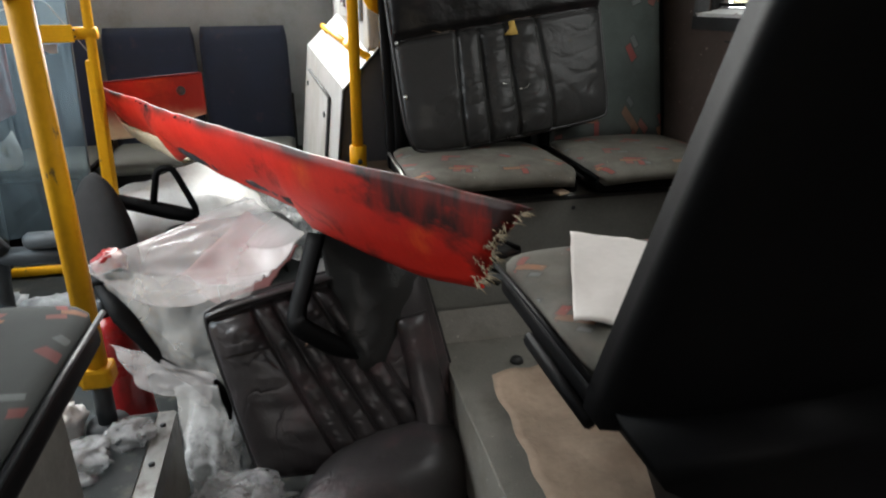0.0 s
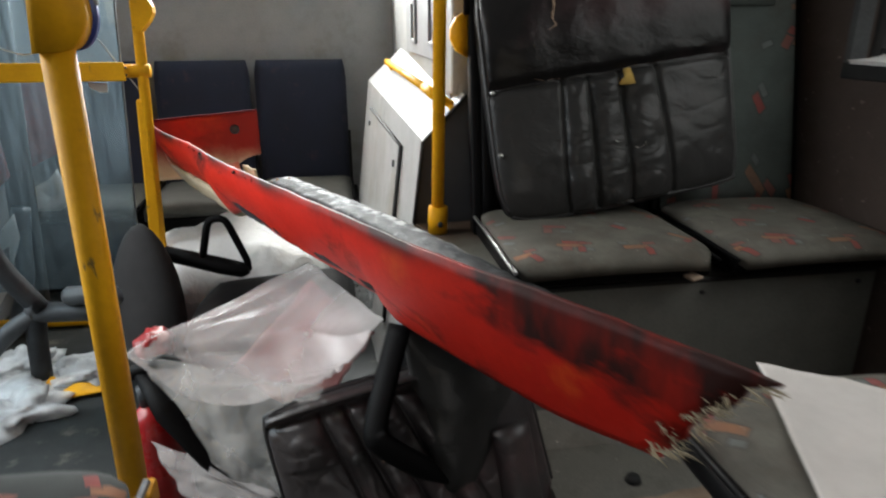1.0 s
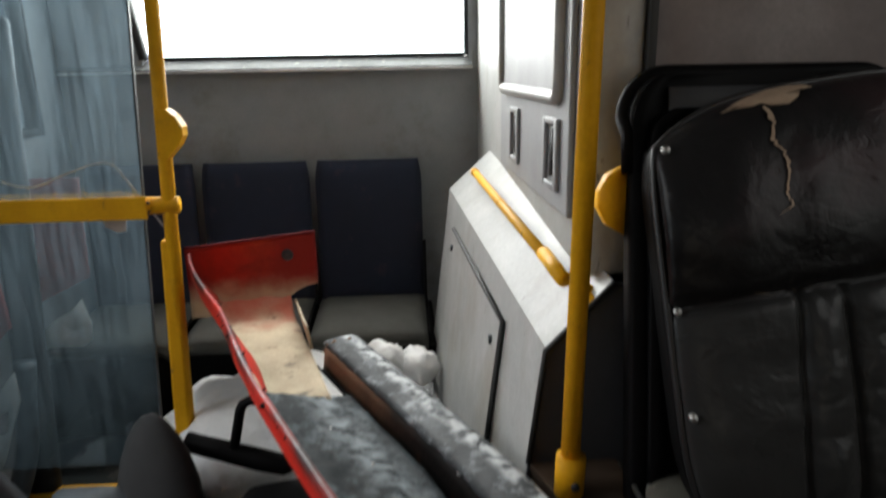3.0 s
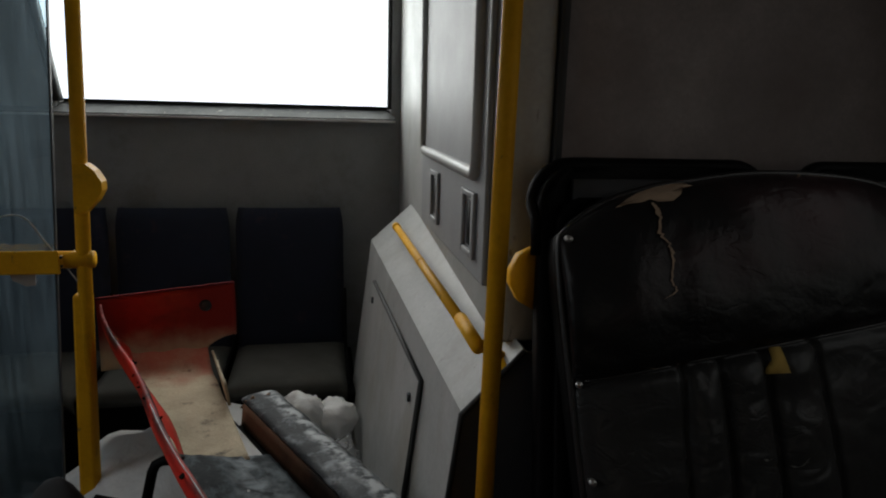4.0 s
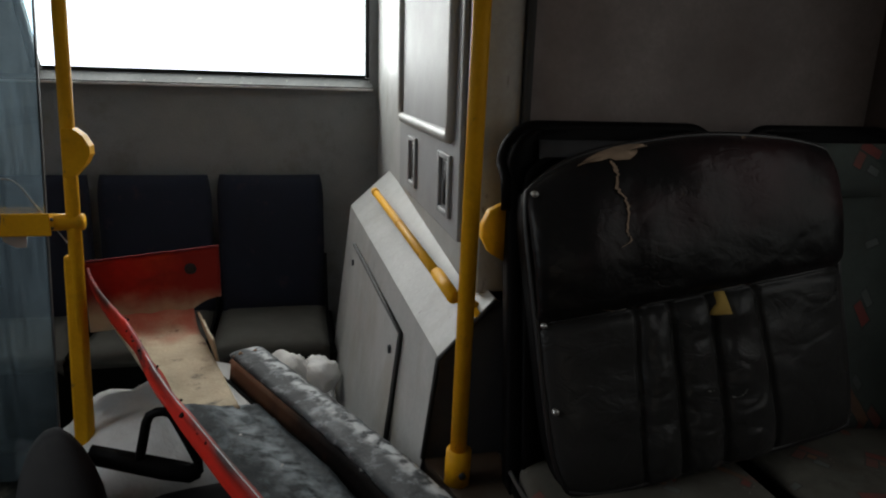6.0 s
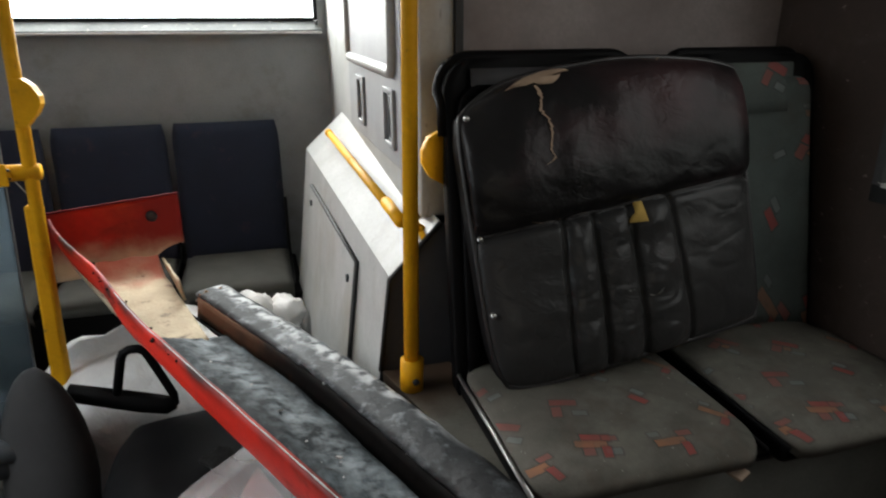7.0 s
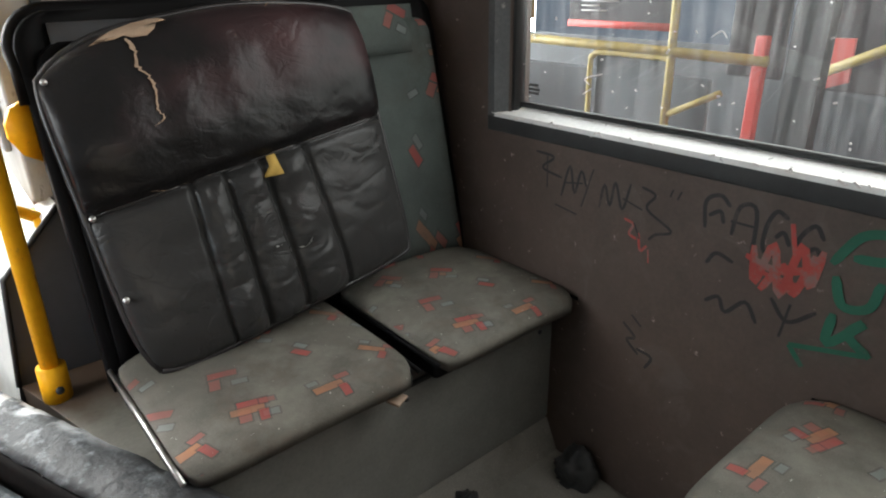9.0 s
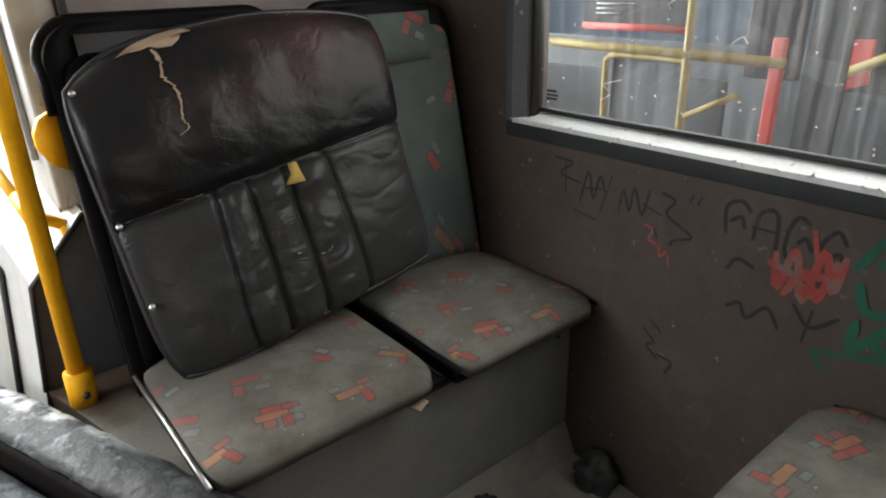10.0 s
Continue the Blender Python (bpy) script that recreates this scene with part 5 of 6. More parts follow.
# ---- torn leather cushion leaning on the pair of seats ----
def leather_back(name, label, corners, normal_push, seam, flutes, thickness, top_bulge=0.04, low_left=0.0, hide=LEATHER, fan=0.35, slant=0.0):
    """A leather backrest: smooth upper roll, stitched seam and padded flutes below it."""
    c = thing(name, (Vector(corners[0]) + Vector(corners[1])) / 2, label, "cushion", "leather seat cushions")
    a, b, t, d = (Vector(q) for q in corners)
    nrm = (b - a).cross(d - a).normalized()

    def front(u, v, lift=0.0):
        x, y = u * 2 - 1, v * 2 - 1
        k = 0.028
        x2, y2 = x * (1 - k * y ** 8), y * (1 - k * x ** 8)
        if y < 0 and x < 0:
            x2, y2 = x * (1 - (k + low_left) * y ** 6), y * (1 - (k + low_left) * x ** 6)
        p = blend(corners, (x2 + 1) / 2, (y2 + 1) / 2)
        p += (d - a).normalized() * top_bulge * (1 - (x ** 4 if x < 0 else x ** 1.6)) * max(0.0, (v - 0.75) / 0.25)
        e = (1 - abs(x) ** 7) * (1 - abs(y) ** 7)
        h = normal_push * e ** 0.55
        if v > seam:
            h += 0.022 * math.sin(math.pi * min(1, (v - seam) / (1 - seam))) ** 0.6
            h -= 0.010 * math.exp(-((v - seam) / 0.02) ** 2)
        else:
            lines = [q + (fan * (q - 0.42) + slant) * (seam - v) for q in flutes]
            f = [0.04, *lines, 0.96]
            for q in lines:
                h -= 0.010 * math.exp(-((u - q) / 0.008) ** 2)
            for lo, hi in zip(f, f[1:]):
                if lo < u < hi and hi - lo < 0.2:
                    h += 0.015 * math.sin(math.pi * (u - lo) / (hi - lo)) * min(1, (seam - v) * 9 + 0.2)
                    h += (0.007 * noise.noise(Vector((u * 4 + lo * 31, v * 14, lo * 17))) - 0.003 * max(0.0, 1 - 7 * abs(noise.noise(Vector((u * 9 + lo * 11, v * 13, lo * 5)))))) * math.sin(math.pi * (u - lo) / (hi - lo))
            h -= 0.012 * math.exp(-((v - seam) / 0.022) ** 2)
        h -= 0.0010 * max(0.0, 1 - 9 * abs(noise.noise(Vector((u * 5 - v * 3, v * 7 + u * 2, 6.0))))) * max(0.0, noise.noise(Vector((u * 3, v * 3, 8.0))) + 0.15) * 2
        h += 0.004 * noise.noise(Vector((u * 9, v * 6, 1.0))) + 0.0018 * noise.noise(Vector((u * 7, v * 15 + u * 6, 2.0)))
        return p + nrm * (h + lift)

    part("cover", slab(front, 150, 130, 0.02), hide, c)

    def flat(u, v, lift):
        x, y = u * 2 - 1, v * 2 - 1
        k = 0.028
        if y < 0 and x < 0:
            p = blend(corners, (x * (1 - (k + low_left) * y ** 6) + 1) / 2, (y * (1 - (k + low_left) * x ** 6) + 1) / 2)
        else:
            p = blend(corners, (x * (1 - k * y ** 8) + 1) / 2, (y * (1 - k * x ** 8) + 1) / 2)
        p += (d - a).normalized() * top_bulge * (1 - (x ** 4 if x < 0 else x ** 1.6)) * max(0.0, (v - 0.75) / 0.25)
        return p + nrm * lift

    part("backing", slab(lambda u, v: flat(u, v, 0.004), 20, 20, thickness), BLACK, c, "black backing board")
    rim = [flat(*q, 0.0) for q in [(i / 24, 0) for i in range(24)] + [(1, i / 24) for i in range(24)] + [(1 - i / 24, 1) for i in range(24)] + [(0, 1 - i / 24) for i in range(25)]]
    part("piping", bar(rim, 0.006, 6), PIPING, c)
    part("seam", bar([front(0.03 + 0.94 * i / 30, seam, 0.002) for i in range(31)], 0.0028, 5), PIPING, c)
    return c, front


FA, FB, FC = 1.715, -0.02, 0.28


def on_first(x, z, off=0.0):
    return (x, FA + FB * x + FC * z - off, z)


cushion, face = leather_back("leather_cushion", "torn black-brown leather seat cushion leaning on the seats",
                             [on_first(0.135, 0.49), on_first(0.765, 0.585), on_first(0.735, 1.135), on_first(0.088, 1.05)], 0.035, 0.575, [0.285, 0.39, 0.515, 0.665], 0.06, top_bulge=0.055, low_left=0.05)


def patch(front, outline, lift):
    """A thin lump of foam that shows through a tear."""
    bm = bmesh.new()
    mid = Vector((0, 0, 0))
    for u, v in outline:
        mid += front(u, v, lift)
    hub = bm.verts.new(mid / len(outline) + Vector((0, -0.001, 0)))
    ring = [bm.verts.new(front(u, v, lift)) for u, v in outline]
    low = [bm.verts.new(front(u, v, -0.004)) for u, v in outline]
    for i in range(len(ring)):
        k = (i + 1) % len(ring)
        bm.faces.new((hub, ring[i], ring[k]))
        bm.faces.new((ring[i], low[i], low[k], ring[k]))
    return bm


def tear_line(front, pts, width):
    """A ragged split in the leather."""
    bm = bmesh.new()
    line = smooth_line([(u, v, 0) for u, v in pts], 7)
    rows = []
    for i, q in enumerate(line):
        w = width * (0.35 + 0.65 * abs(noise.noise(Vector((i * 0.9, 3, 0))) * 1.6)) * (1 - 0.7 * i / len(line))
        j = 0.008 * noise.noise(Vector((i * 0.7, 9, 0)))
        rows.append((bm.verts.new(front(q.x - w + j, q.y, 0.003)), bm.verts.new(front(q.x + w + j, q.y, 0.003))))
    for a, b in zip(rows, rows[1:]):
        bm.faces.new((a[0], a[1], b[1], b[0]))
    return bm


part("torn_foam", patch(face, [(0.147, 0.978), (0.185, 0.988), (0.22, 0.994), (0.279, 0.999), (0.327, 0.999), (0.355, 0.996), (0.374, 0.986), (0.345, 0.986), (0.331, 0.972), (0.305, 0.961), (0.263, 0.965), (0.245, 0.974), (0.219, 0.972), (0.189, 0.976), (0.158, 0.981)], 0.004), FOAM, cushion, "pale foam showing through a tear")
part("tear", tear_line(face, [(0.245, 0.966), (0.255, 0.936), (0.247, 0.9), (0.266, 0.874), (0.27, 0.839), (0.258, 0.801), (0.267, 0.778), (0.235, 0.766)], 0.010), FOAM, cushion, "ragged crack in the leather")
part("tag", patch(face, [(0.535, 0.574), (0.559, 0.572), (0.555, 0.535), (0.56, 0.499), (0.501, 0.507), (0.529, 0.535)], 0.008), material("yellow_foam_tag", (0.55, 0.36, 0.08), 0.9), cushion, "torn bit of yellow foam")
part("worn_seam", tear_line(face, [(0.175, 0.59), (0.22, 0.577), (0.26, 0.58), (0.31, 0.572), (0.37, 0.58)], 0.004), FOAM, cushion, "frayed stitching")
part("worn_seam", tear_line(face, [(0.55, 0.578), (0.60, 0.582), (0.66, 0.578), (0.71, 0.584), (0.765, 0.58)], 0.004), FOAM, cushion, "frayed stitching")
part("top_scuff", tear_line(face, [(0.685, 0.985), (0.705, 0.995), (0.73, 0.996), (0.775, 0.985)], 0.006), FOAM, cushion, "scuffed top edge")
part("scuff", tear_line(face, [(0.465, 0.275), (0.475, 0.268), (0.49, 0.27)], 0.008), CHROME, cushion, "pale scuff")
part("scuff", tear_line(face, [(0.545, 0.235), (0.56, 0.228), (0.58, 0.235), (0.59, 0.25)], 0.008), CHROME, cushion, "pale scuff")
for v in (0.29, 0.57, 0.975):
    part("tack", bar([face(0.02, v, -0.01), face(0.015, v, 0.012)], 0.006, 8), CHROME, cushion)

# ---- second leather seat tipped over on the floor ----
seat2, face2 = leather_back("coach_seat", "tipped-over black leather coach seat lying on the floor",
                            [(-0.350, 1.39, -0.20), (0.220, 1.43, -0.235), (0.105, 1.60, 0.30), (-0.452, 1.535, 0.215)], 0.05, 0.95, [0.20, 0.29, 0.38, 0.47, 0.56], 0.05, 0.01, hide=GREY_LEATHER, slant=0.26)


def tipped_cushion(u, v):
    x, y = u * 2 - 1, v * 2 - 1
    dome = (1 - abs(x) ** 3) * (1 - abs(y) ** 3)
    return Vector((-0.045 + 0.225 * x * (1 - 0.15 * y * y) + 0.05 * y, 1.29 + 0.17 * y * (1 - 0.15 * x * x) + 0.03 * x, LOW + 0.008 + 0.155 * dome ** 0.42 + 0.03 * x * dome + 0.006 * noise.noise(Vector((u * 5, v * 5, 3)))))


part("seat_cushion", slab(tipped_cushion, 30, 30, 0.01, push=(0, 0, -1)), GREY_LEATHER, seat2, "smooth leather seat cushion")


def hanging_flap(u, v):
    """The loose padded flap that hangs over the backrest, narrowing to a rounded tip."""
    k = math.sqrt(v)
    left, right = -0.100 - 0.050 * k, -0.030 + 0.150 * k ** 1.6
    dome = (1 - abs(u * 2 - 1) ** 2.5) * (1 - abs(v * 2 - 1) ** 4)
    return Vector((left + (right - left) * u, 1.458 + 0.11 * v - 0.045 * dome + 0.008 * noise.noise(Vector((u * 3, v * 5, 4))), 0.015 + 0.365 * v - 0.10 * u * v))


part("headrest", slab(hanging_flap, 24, 28, 0.03, push=(0, 1, 0)), LEATHER, seat2, "dark folded leather headrest")
part("side_bolster", bar(smooth_line([(0.066, 1.500, 0.161), (0.088, 1.460, 0.015), (0.102, 1.400, -0.096), (0.091, 1.360, -0.216), (0.064, 1.330, -0.268)], 5), 0.048, 14, 0.8), GREY_LEATHER, seat2, "smooth leather bolster")
part("hole", patch(face2, [(0.265, 0.72), (0.285, 0.705), (0.315, 0.715), (0.32, 0.75), (0.30, 0.765), (0.272, 0.75)], 0.002), RUBBER, seat2)
part("frayed_tear", tear_line(face2, [(0.37, 0.70), (0.385, 0.72), (0.392, 0.75), (0.41, 0.78)], 0.010), FOAM, seat2)
part("armrest", bar([(-0.766, 1.727, 0.221), (-0.742, 1.727, 0.238), (-0.671, 1.723, 0.259), (-0.613, 1.727, 0.230), (-0.569, 1.727, 0.181)], [0.016, 0.021, 0.022, 0.022, 0.020], 10, 0.8), BLACK, seat2, "black plastic armrest")
part("side_frame", bar([(-0.726, 1.727, 0.238), (-0.663, 1.651, 0.171), (-0.579, 1.617, 0.075), (-0.482, 1.598, -0.022), (-0.409, 1.575, -0.126)], [0.022, 0.030, 0.032, 0.032, 0.030], 10, 0.7), BLACK, seat2, "black plastic side frame")
belt = thing("plastic_strap", (-0.2, 1.45, 0.12), "black plastic strap hanging over the leather seat", "strap")
part("strap", bar(smooth_line([(-0.157, 1.56, 0.385), (-0.190, 1.51, 0.299), (-0.222, 1.44, 0.222), (-0.208, 1.42, 0.196), (-0.135, 1.40, 0.150), (-0.085, 1.385, 0.118)], 4), [0.027] * 17 + [0.022, 0.017, 0.011, 0.004], 8, 0.35), BLACK, belt)

# ---- broken office chair ----
chair = thing("office_chair", (-0.7, 2.45, LOW), "charcoal office chair lying low beside the pole", "chair")


CHAIR_EGG = [(0.0, 0.085), (0.05, 0.115), (0.12, 0.138), (0.25, 0.154), (0.42, 0.156), (0.56, 0.147), (0.7, 0.128), (0.82, 0.101), (0.9, 0.075), (0.96, 0.046), (1.0, 0.012)]
egg = bmesh.new()
tube(egg, [(-0.985 + 0.05 * k, 2.58 + 0.03 * math.sin(3 * k), LOW + 0.004 + 0.58 * k) for k, r in CHAIR_EGG], [r for k, r in CHAIR_EGG], 28, 0.5)
part("backrest", egg, CHAIR_CLOTH, chair)


def chair_seat(u, v):
    a, t = u * 2 - 1, v * 2 - 1
    r = (1 - 0.12 * t ** 4), (1 - 0.12 * a ** 4)
    e = max(abs(a), abs(t)) ** 5
    return Vector((-0.50 + 0.27 * a * r[0], 2.40 + 0.26 * t * r[1], 0.135 - 0.06 * e + 0.02 * a))


part("seat", slab(chair_seat, 20, 20, 0.06), BLACK, chair, "black leathercloth seat")
arm = part("armrest", bar([(-0.90, 2.68, 0.196), (-0.80, 2.67, 0.168), (-0.70, 2.66, 0.140), (-0.63, 2.655, 0.122), (-0.607, 2.652, 0.122)], [0.029, 0.031, 0.033, 0.030, 0.016], 10, 0.95), BLACK, chair)
part("arm_loop", bar([(-0.774, 2.66, 0.145), (-0.757, 2.66, 0.22), (-0.740, 2.66, 0.292), (-0.730, 2.66, 0.312), (-0.712, 2.66, 0.321), (-0.690, 2.66, 0.321), (-0.674, 2.66, 0.312), (-0.663, 2.66, 0.29), (-0.636, 2.66, 0.22), (-0.612, 2.66, 0.155), (-0.612, 2.66, 0.12)], 0.0135, 8), BLACK, arm, "triangular black armrest loop")
part("joint", bar([(-0.98, 2.60, 0.07), (-1.11, 2.60, 0.085), (-1.215, 2.60, 0.085), (-1.23, 2.60, 0.085)], [0.034, 0.034, 0.034, 0.022], 14), GREY_TUBE, chair)
part("joint", bar([(-1.0, 2.62, 0.02), (-1.15, 2.62, 0.015), (-1.33, 2.60, 0.03)], 0.036, 14), DARK_METAL, chair)
part("base_leg", bar(smooth_line([(-1.325, 2.6, 0.07), (-1.345, 2.6, -0.08), (-1.355, 2.6, LOW + 0.03)], 4), 0.034, 12), DARK_METAL, chair)
part("base_leg", bar(smooth_line([(-1.31, 2.6, 0.04), (-1.40, 2.6, 0.19), (-1.44, 2.6, 0.32), (-1.47, 2.6, 0.52)], 4), 0.034, 12), DARK_METAL, chair)
part("base_leg", bar(smooth_line([(-1.32, 2.6, 0.03), (-1.43, 2.58, -0.04), (-1.60, 2.54, LOW + 0.04)], 4), 0.032, 12), GREY_TUBE, chair)
part("column", bar([(-0.5, 2.4, 0.1), (-0.5, 2.4, LOW + 0.002)], 0.03, 12), DARK_METAL, chair)

# ---- plastic sheet, bags, paper ----
def cloth_sheet(name, corners, label, mat, wave, seed, nu=64, nv=64, thickness=0.0015, category="plastic sheet", fold_depth=0.26, sag=0.0):
    def f(u, v):
        p = blend(corners, u, v)
        phi, r = math.atan2(v + 0.02, u + 0.02), math.hypot(u, v)
        fold = math.sin(phi * 7 + 5 * noise.noise(Vector((phi * 2.2, r * 0.4, seed))) + 0.8 * noise.noise(Vector((u * 3, v * 3, seed + 8))) + seed) * min(1, r * 1.6)
        fold = 1 - 2 * abs(fold) ** 0.85
        k = 0.7 * noise.noise(Vector((u * 1.6 + seed, v * 2.6, seed))) + fold_depth * fold + 0.25 * abs(noise.noise(Vector((u * 1.5 + seed, v * 3 + u * 2, seed * 2))))
        edge = 0.007 * noise.noise(Vector((u * 5, v * 5, seed + 4)))
        droop = sag * math.sin(math.pi * u) * (1 - v) ** 1.5
        return p + Vector((edge, wave * 0.4 * k - droop * 0.6, wave * k - droop))
    return solid(name, slab(f, nu, nv, thickness), mat, label, category)


cloth_sheet("plastic_sheet", [(-0.758, 1.727, 0.276), (-0.327, 1.575, 0.247), (-0.184, 1.651, 0.354), (-0.361, 2.066, 0.362)], "milky translucent plastic sheet draped over the seat", SHEET, 0.020, 2.0, sag=0.06)
cloth_sheet("plastic_sheet", [(-0.589, 1.606, 0.083), (-0.416, 1.490, 0.049), (-0.318, 1.530, 0.275), (-0.728, 1.720, 0.271)], "thin grey plastic band slung over the leather seat", THIN_SHEET, 0.014, 7.0, sag=0.02)
cloth_sheet("plastic_sheet", [(-0.653, 1.628, -0.040), (-0.457, 1.485, -0.024), (-0.433, 1.480, 0.063), (-0.724, 1.697, 0.072)], "glossy white plastic strip hanging by the pole", SHEET, 0.016, 11.0, 40, 30)
cloth_sheet("plastic_sheet", [(-0.504, 1.370, -0.270), (-0.379, 1.350, -0.256), (-0.428, 1.465, 0.057), (-0.550, 1.550, 0.007)], "thin grey plastic sheet hanging down to the floor", THIN_SHEET, 0.018, 5.0, 40, 40)
cloth_sheet("red_rag", [(-0.52, 1.705, 0.243), (-0.30, 1.600, 0.222), (-0.205, 1.675, 0.318), (-0.355, 1.99, 0.330)], "faded pink cloth lying under the plastic sheet", PINK_RAG, 0.012, 3.0, 40, 40, 0.003, "rag", sag=0.05)
solid("red_rag", heap((-0.712, 1.795, 0.262), (0.040, 0.045, 0.035), 32.0, 0.4), EXTINGUISHER, "small red rag hanging behind the pole", "rag")
solid("bubble_wrap", heap((-0.402, 1.28, LOW + 0.03), (0.12, 0.11, 0.07), 1.0, 0.7), BUBBLE, "crumpled clear bubble wrap on the floor", "bubble wrap")
for x, y, s, seed in ((-0.73, 1.27, 0.085, 61.0), (-0.61, 1.35, 0.05, 62.0)):
    solid("bubble_wrap", heap((x, y, 0.014), (s, s * 0.9, 0.026), seed, 0.45), BUBBLE, "crumpled clear plastic film round the pole foot", "bubble wrap")
solid("bubble_wrap", heap((-0.46, 1.60, LOW + 0.05), (0.08, 0.12, 0.10), 2.0, 0.6), BUBBLE, "crumpled clear plastic beside the metal strip", "bubble wrap")
solid("white_bag", heap((-0.77, 3.06, LOW + 0.12), (0.43, 0.36, 0.335), 3.0, 0.24), WHITE_BAG, "big white plastic bag slumped on the floor", "plastic bag")
solid("white_bag", heap((-0.79, 1.40, 0.035), (0.06, 0.05, 0.045), 4.0, 0.6), WHITE_BAG, "crumpled white bag at the pole foot", "plastic bag")
for i, (x, y, z, s) in enumerate(((-0.37, 3.22, 0.14, 0.085), (-0.25, 3.22, 0.13, 0.07), (-0.26, 3.08, 0.02, 0.09), (-0.38, 3.18, -0.04, 0.15), (-0.22, 2.9, -0.06, 0.11))):
    solid("clear_bag", heap((x, y, z), (s, s, s), 6.0 + i, 0.28 if i < 2 else 0.45), WHITE_BAG if i < 2 else BUBBLE, "stuffed white plastic bag beside the cabinet" if i < 2 else "crumpled clear plastic bag beside the cabinet", "plastic bag", "clear bags")


def flat_paper(name, corners, label, mat, seed, wave=0.006, category="paper"):
    def f(u, v):
        p = blend(corners, u, v)
        p += Vector((noise.noise(Vector((u * 3 + seed, v * 5, 1))), noise.noise(Vector((u * 5, v * 3 + seed, 2))), 0)) * wave * 0.35
        return p + Vector((0, 0, wave * (1 + noise.noise(Vector((u * 2 + seed, v * 2, seed)))) + wave * 0.5 * abs(noise.noise(Vector((u * 5 + v * 3 + seed, v * 4, seed))))))
    return solid(name, slab(f, 24, 24, 0.0015), mat, label, category), f


letter, letter_at = flat_paper("paper_sheet", [(0.168, 0.742, 0.510), (0.240, 0.710, 0.510), (0.479, 0.958, 0.510), (0.308, 1.083, 0.510)], "white paper sheet with a painted pink reflection lying on the seat", PAPER, 3.0)
# Red reflection on the paper, laid on as a thin pink patch.
part("pink_reflection", slab(lambda u, v: letter_at(0.80 + 0.17 * u + 0.10 * v * u, 0.08 + 0.34 * v) + Vector((0, 0, 0.0022)), 6, 10, 0.0006, push=(0, 0, -1)), PINK_REFLECTION, letter, "pink reflection painted as a patch")
flat_paper("wrapping_paper", [(0.208, 0.837, 0.003), (0.792, 0.703, 0.003), (0.742, 1.401, 0.003), (0.242, 1.344, 0.003)], "crumpled brown wrapping paper on the podium floor", KRAFT, 9.0, 0.045, "wrapping paper")
solid("dark_rag", slab(lambda u, v: Vector((-0.415 + 0.05 * u - 0.10 * v + 0.012 * noise.noise(Vector((u * 3, v * 6, 1))), 2.13 + 0.03 * u + 0.17 * v, 0.150 + 0.02 * math.sin(3.1 * v) + 0.02 * u + 0.006 * noise.noise(Vector((u * 6, v * 8, 2))))), 10, 20, 0.006, push=(0, 0, -1)), RUST, "dark brown torn strip lying on the chair seat", "rag")
ext = thing("fire_extinguisher", (-0.80, 1.75, LOW), "dark red fire extinguisher behind the pole", "extinguisher")
part("body", bar([(-0.715, 1.77, LOW + 0.002), (-0.717, 1.77, LOW + 0.02), (-0.738, 1.785, 0.02), (-0.745, 1.79, 0.08), (-0.75, 1.792, 0.11)], [0.056, 0.060, 0.056, 0.045, 0.02], 20), EXTINGUISHER, ext)
part("valve", bar([(-0.75, 1.792, 0.11), (-0.755, 1.795, 0.16)], 0.016, 10), DARK_METAL, ext)
trim = thing("floor_strip", (-0.54, 1.2, 0.0), "scuffed aluminium nosing screwed to the step edge", "floor strip")
part("strip", prism(bmesh.new(), [(-0.565, 0.001), (-0.565, 0.005), (-0.525, 0.006), (-0.525, -0.04), (-0.529, -0.04), (-0.529, 0.001)], 0.6, 1.43), DULL_METAL, trim, smooth=False)
for y in (1.08, 1.24, 1.38):
    part("screw", bar([(-0.547, y, 0.004), (-0.547, y, 0.009)], 0.007, 8), DARK_METAL, trim)
solid("floor_plate", boxes(((-1.2, 1.06, 0.001), (-0.57, 1.44, 0.004))), DARK_FLOOR, "dirty dark floor plate under the pole", "floor plate", smooth=False)
solid("bolt_head", bar([(0.350, 1.465, 0.0), (0.350, 1.465, 0.014)], [0.02, 0.014], 10), RUBBER, "black bolt head on the podium floor", "bolt")

for x, y, s in ((0.70, 1.60, 0.028), (0.985, 1.50, 0.046)):
    solid("rubber_stop", heap((x, y, 0.02), (s, s, s * 1.3), 40.0 + x, 0.5), RUBBER, "black rubber lump on the podium floor", "rubber stop")

# ---- debris behind the glass ----
solid("bent_tube", bar(smooth_line([(-1.50, 3.03, 0.30), (-1.515, 3.02, 0.19), (-1.535, 3.02, 0.02), (-1.57, 3.02, -0.10), (-1.62, 3.02, LOW + 0.03)], 5), 0.033, 14), GREY_TUBE, "bent grey tube standing behind the glass", "tube", "bent tubes")
solid("dark_post", one_box((-1.56, 3.08, LOW + 0.001), (-1.455, 3.13, 1.35), 0.02, turn=pose(0, 0, 0, 0, 4, 0)), RUBBER, "dark plastic post leaning behind the glass", "post")
solid("yellow_rail", bar([(-1.72, 3.1, LOW + 0.024), (-1.08, 3.09, LOW + 0.024)], 0.022, 12), YELLOW, "loose yellow rail on the floor behind the glass", "handrail")


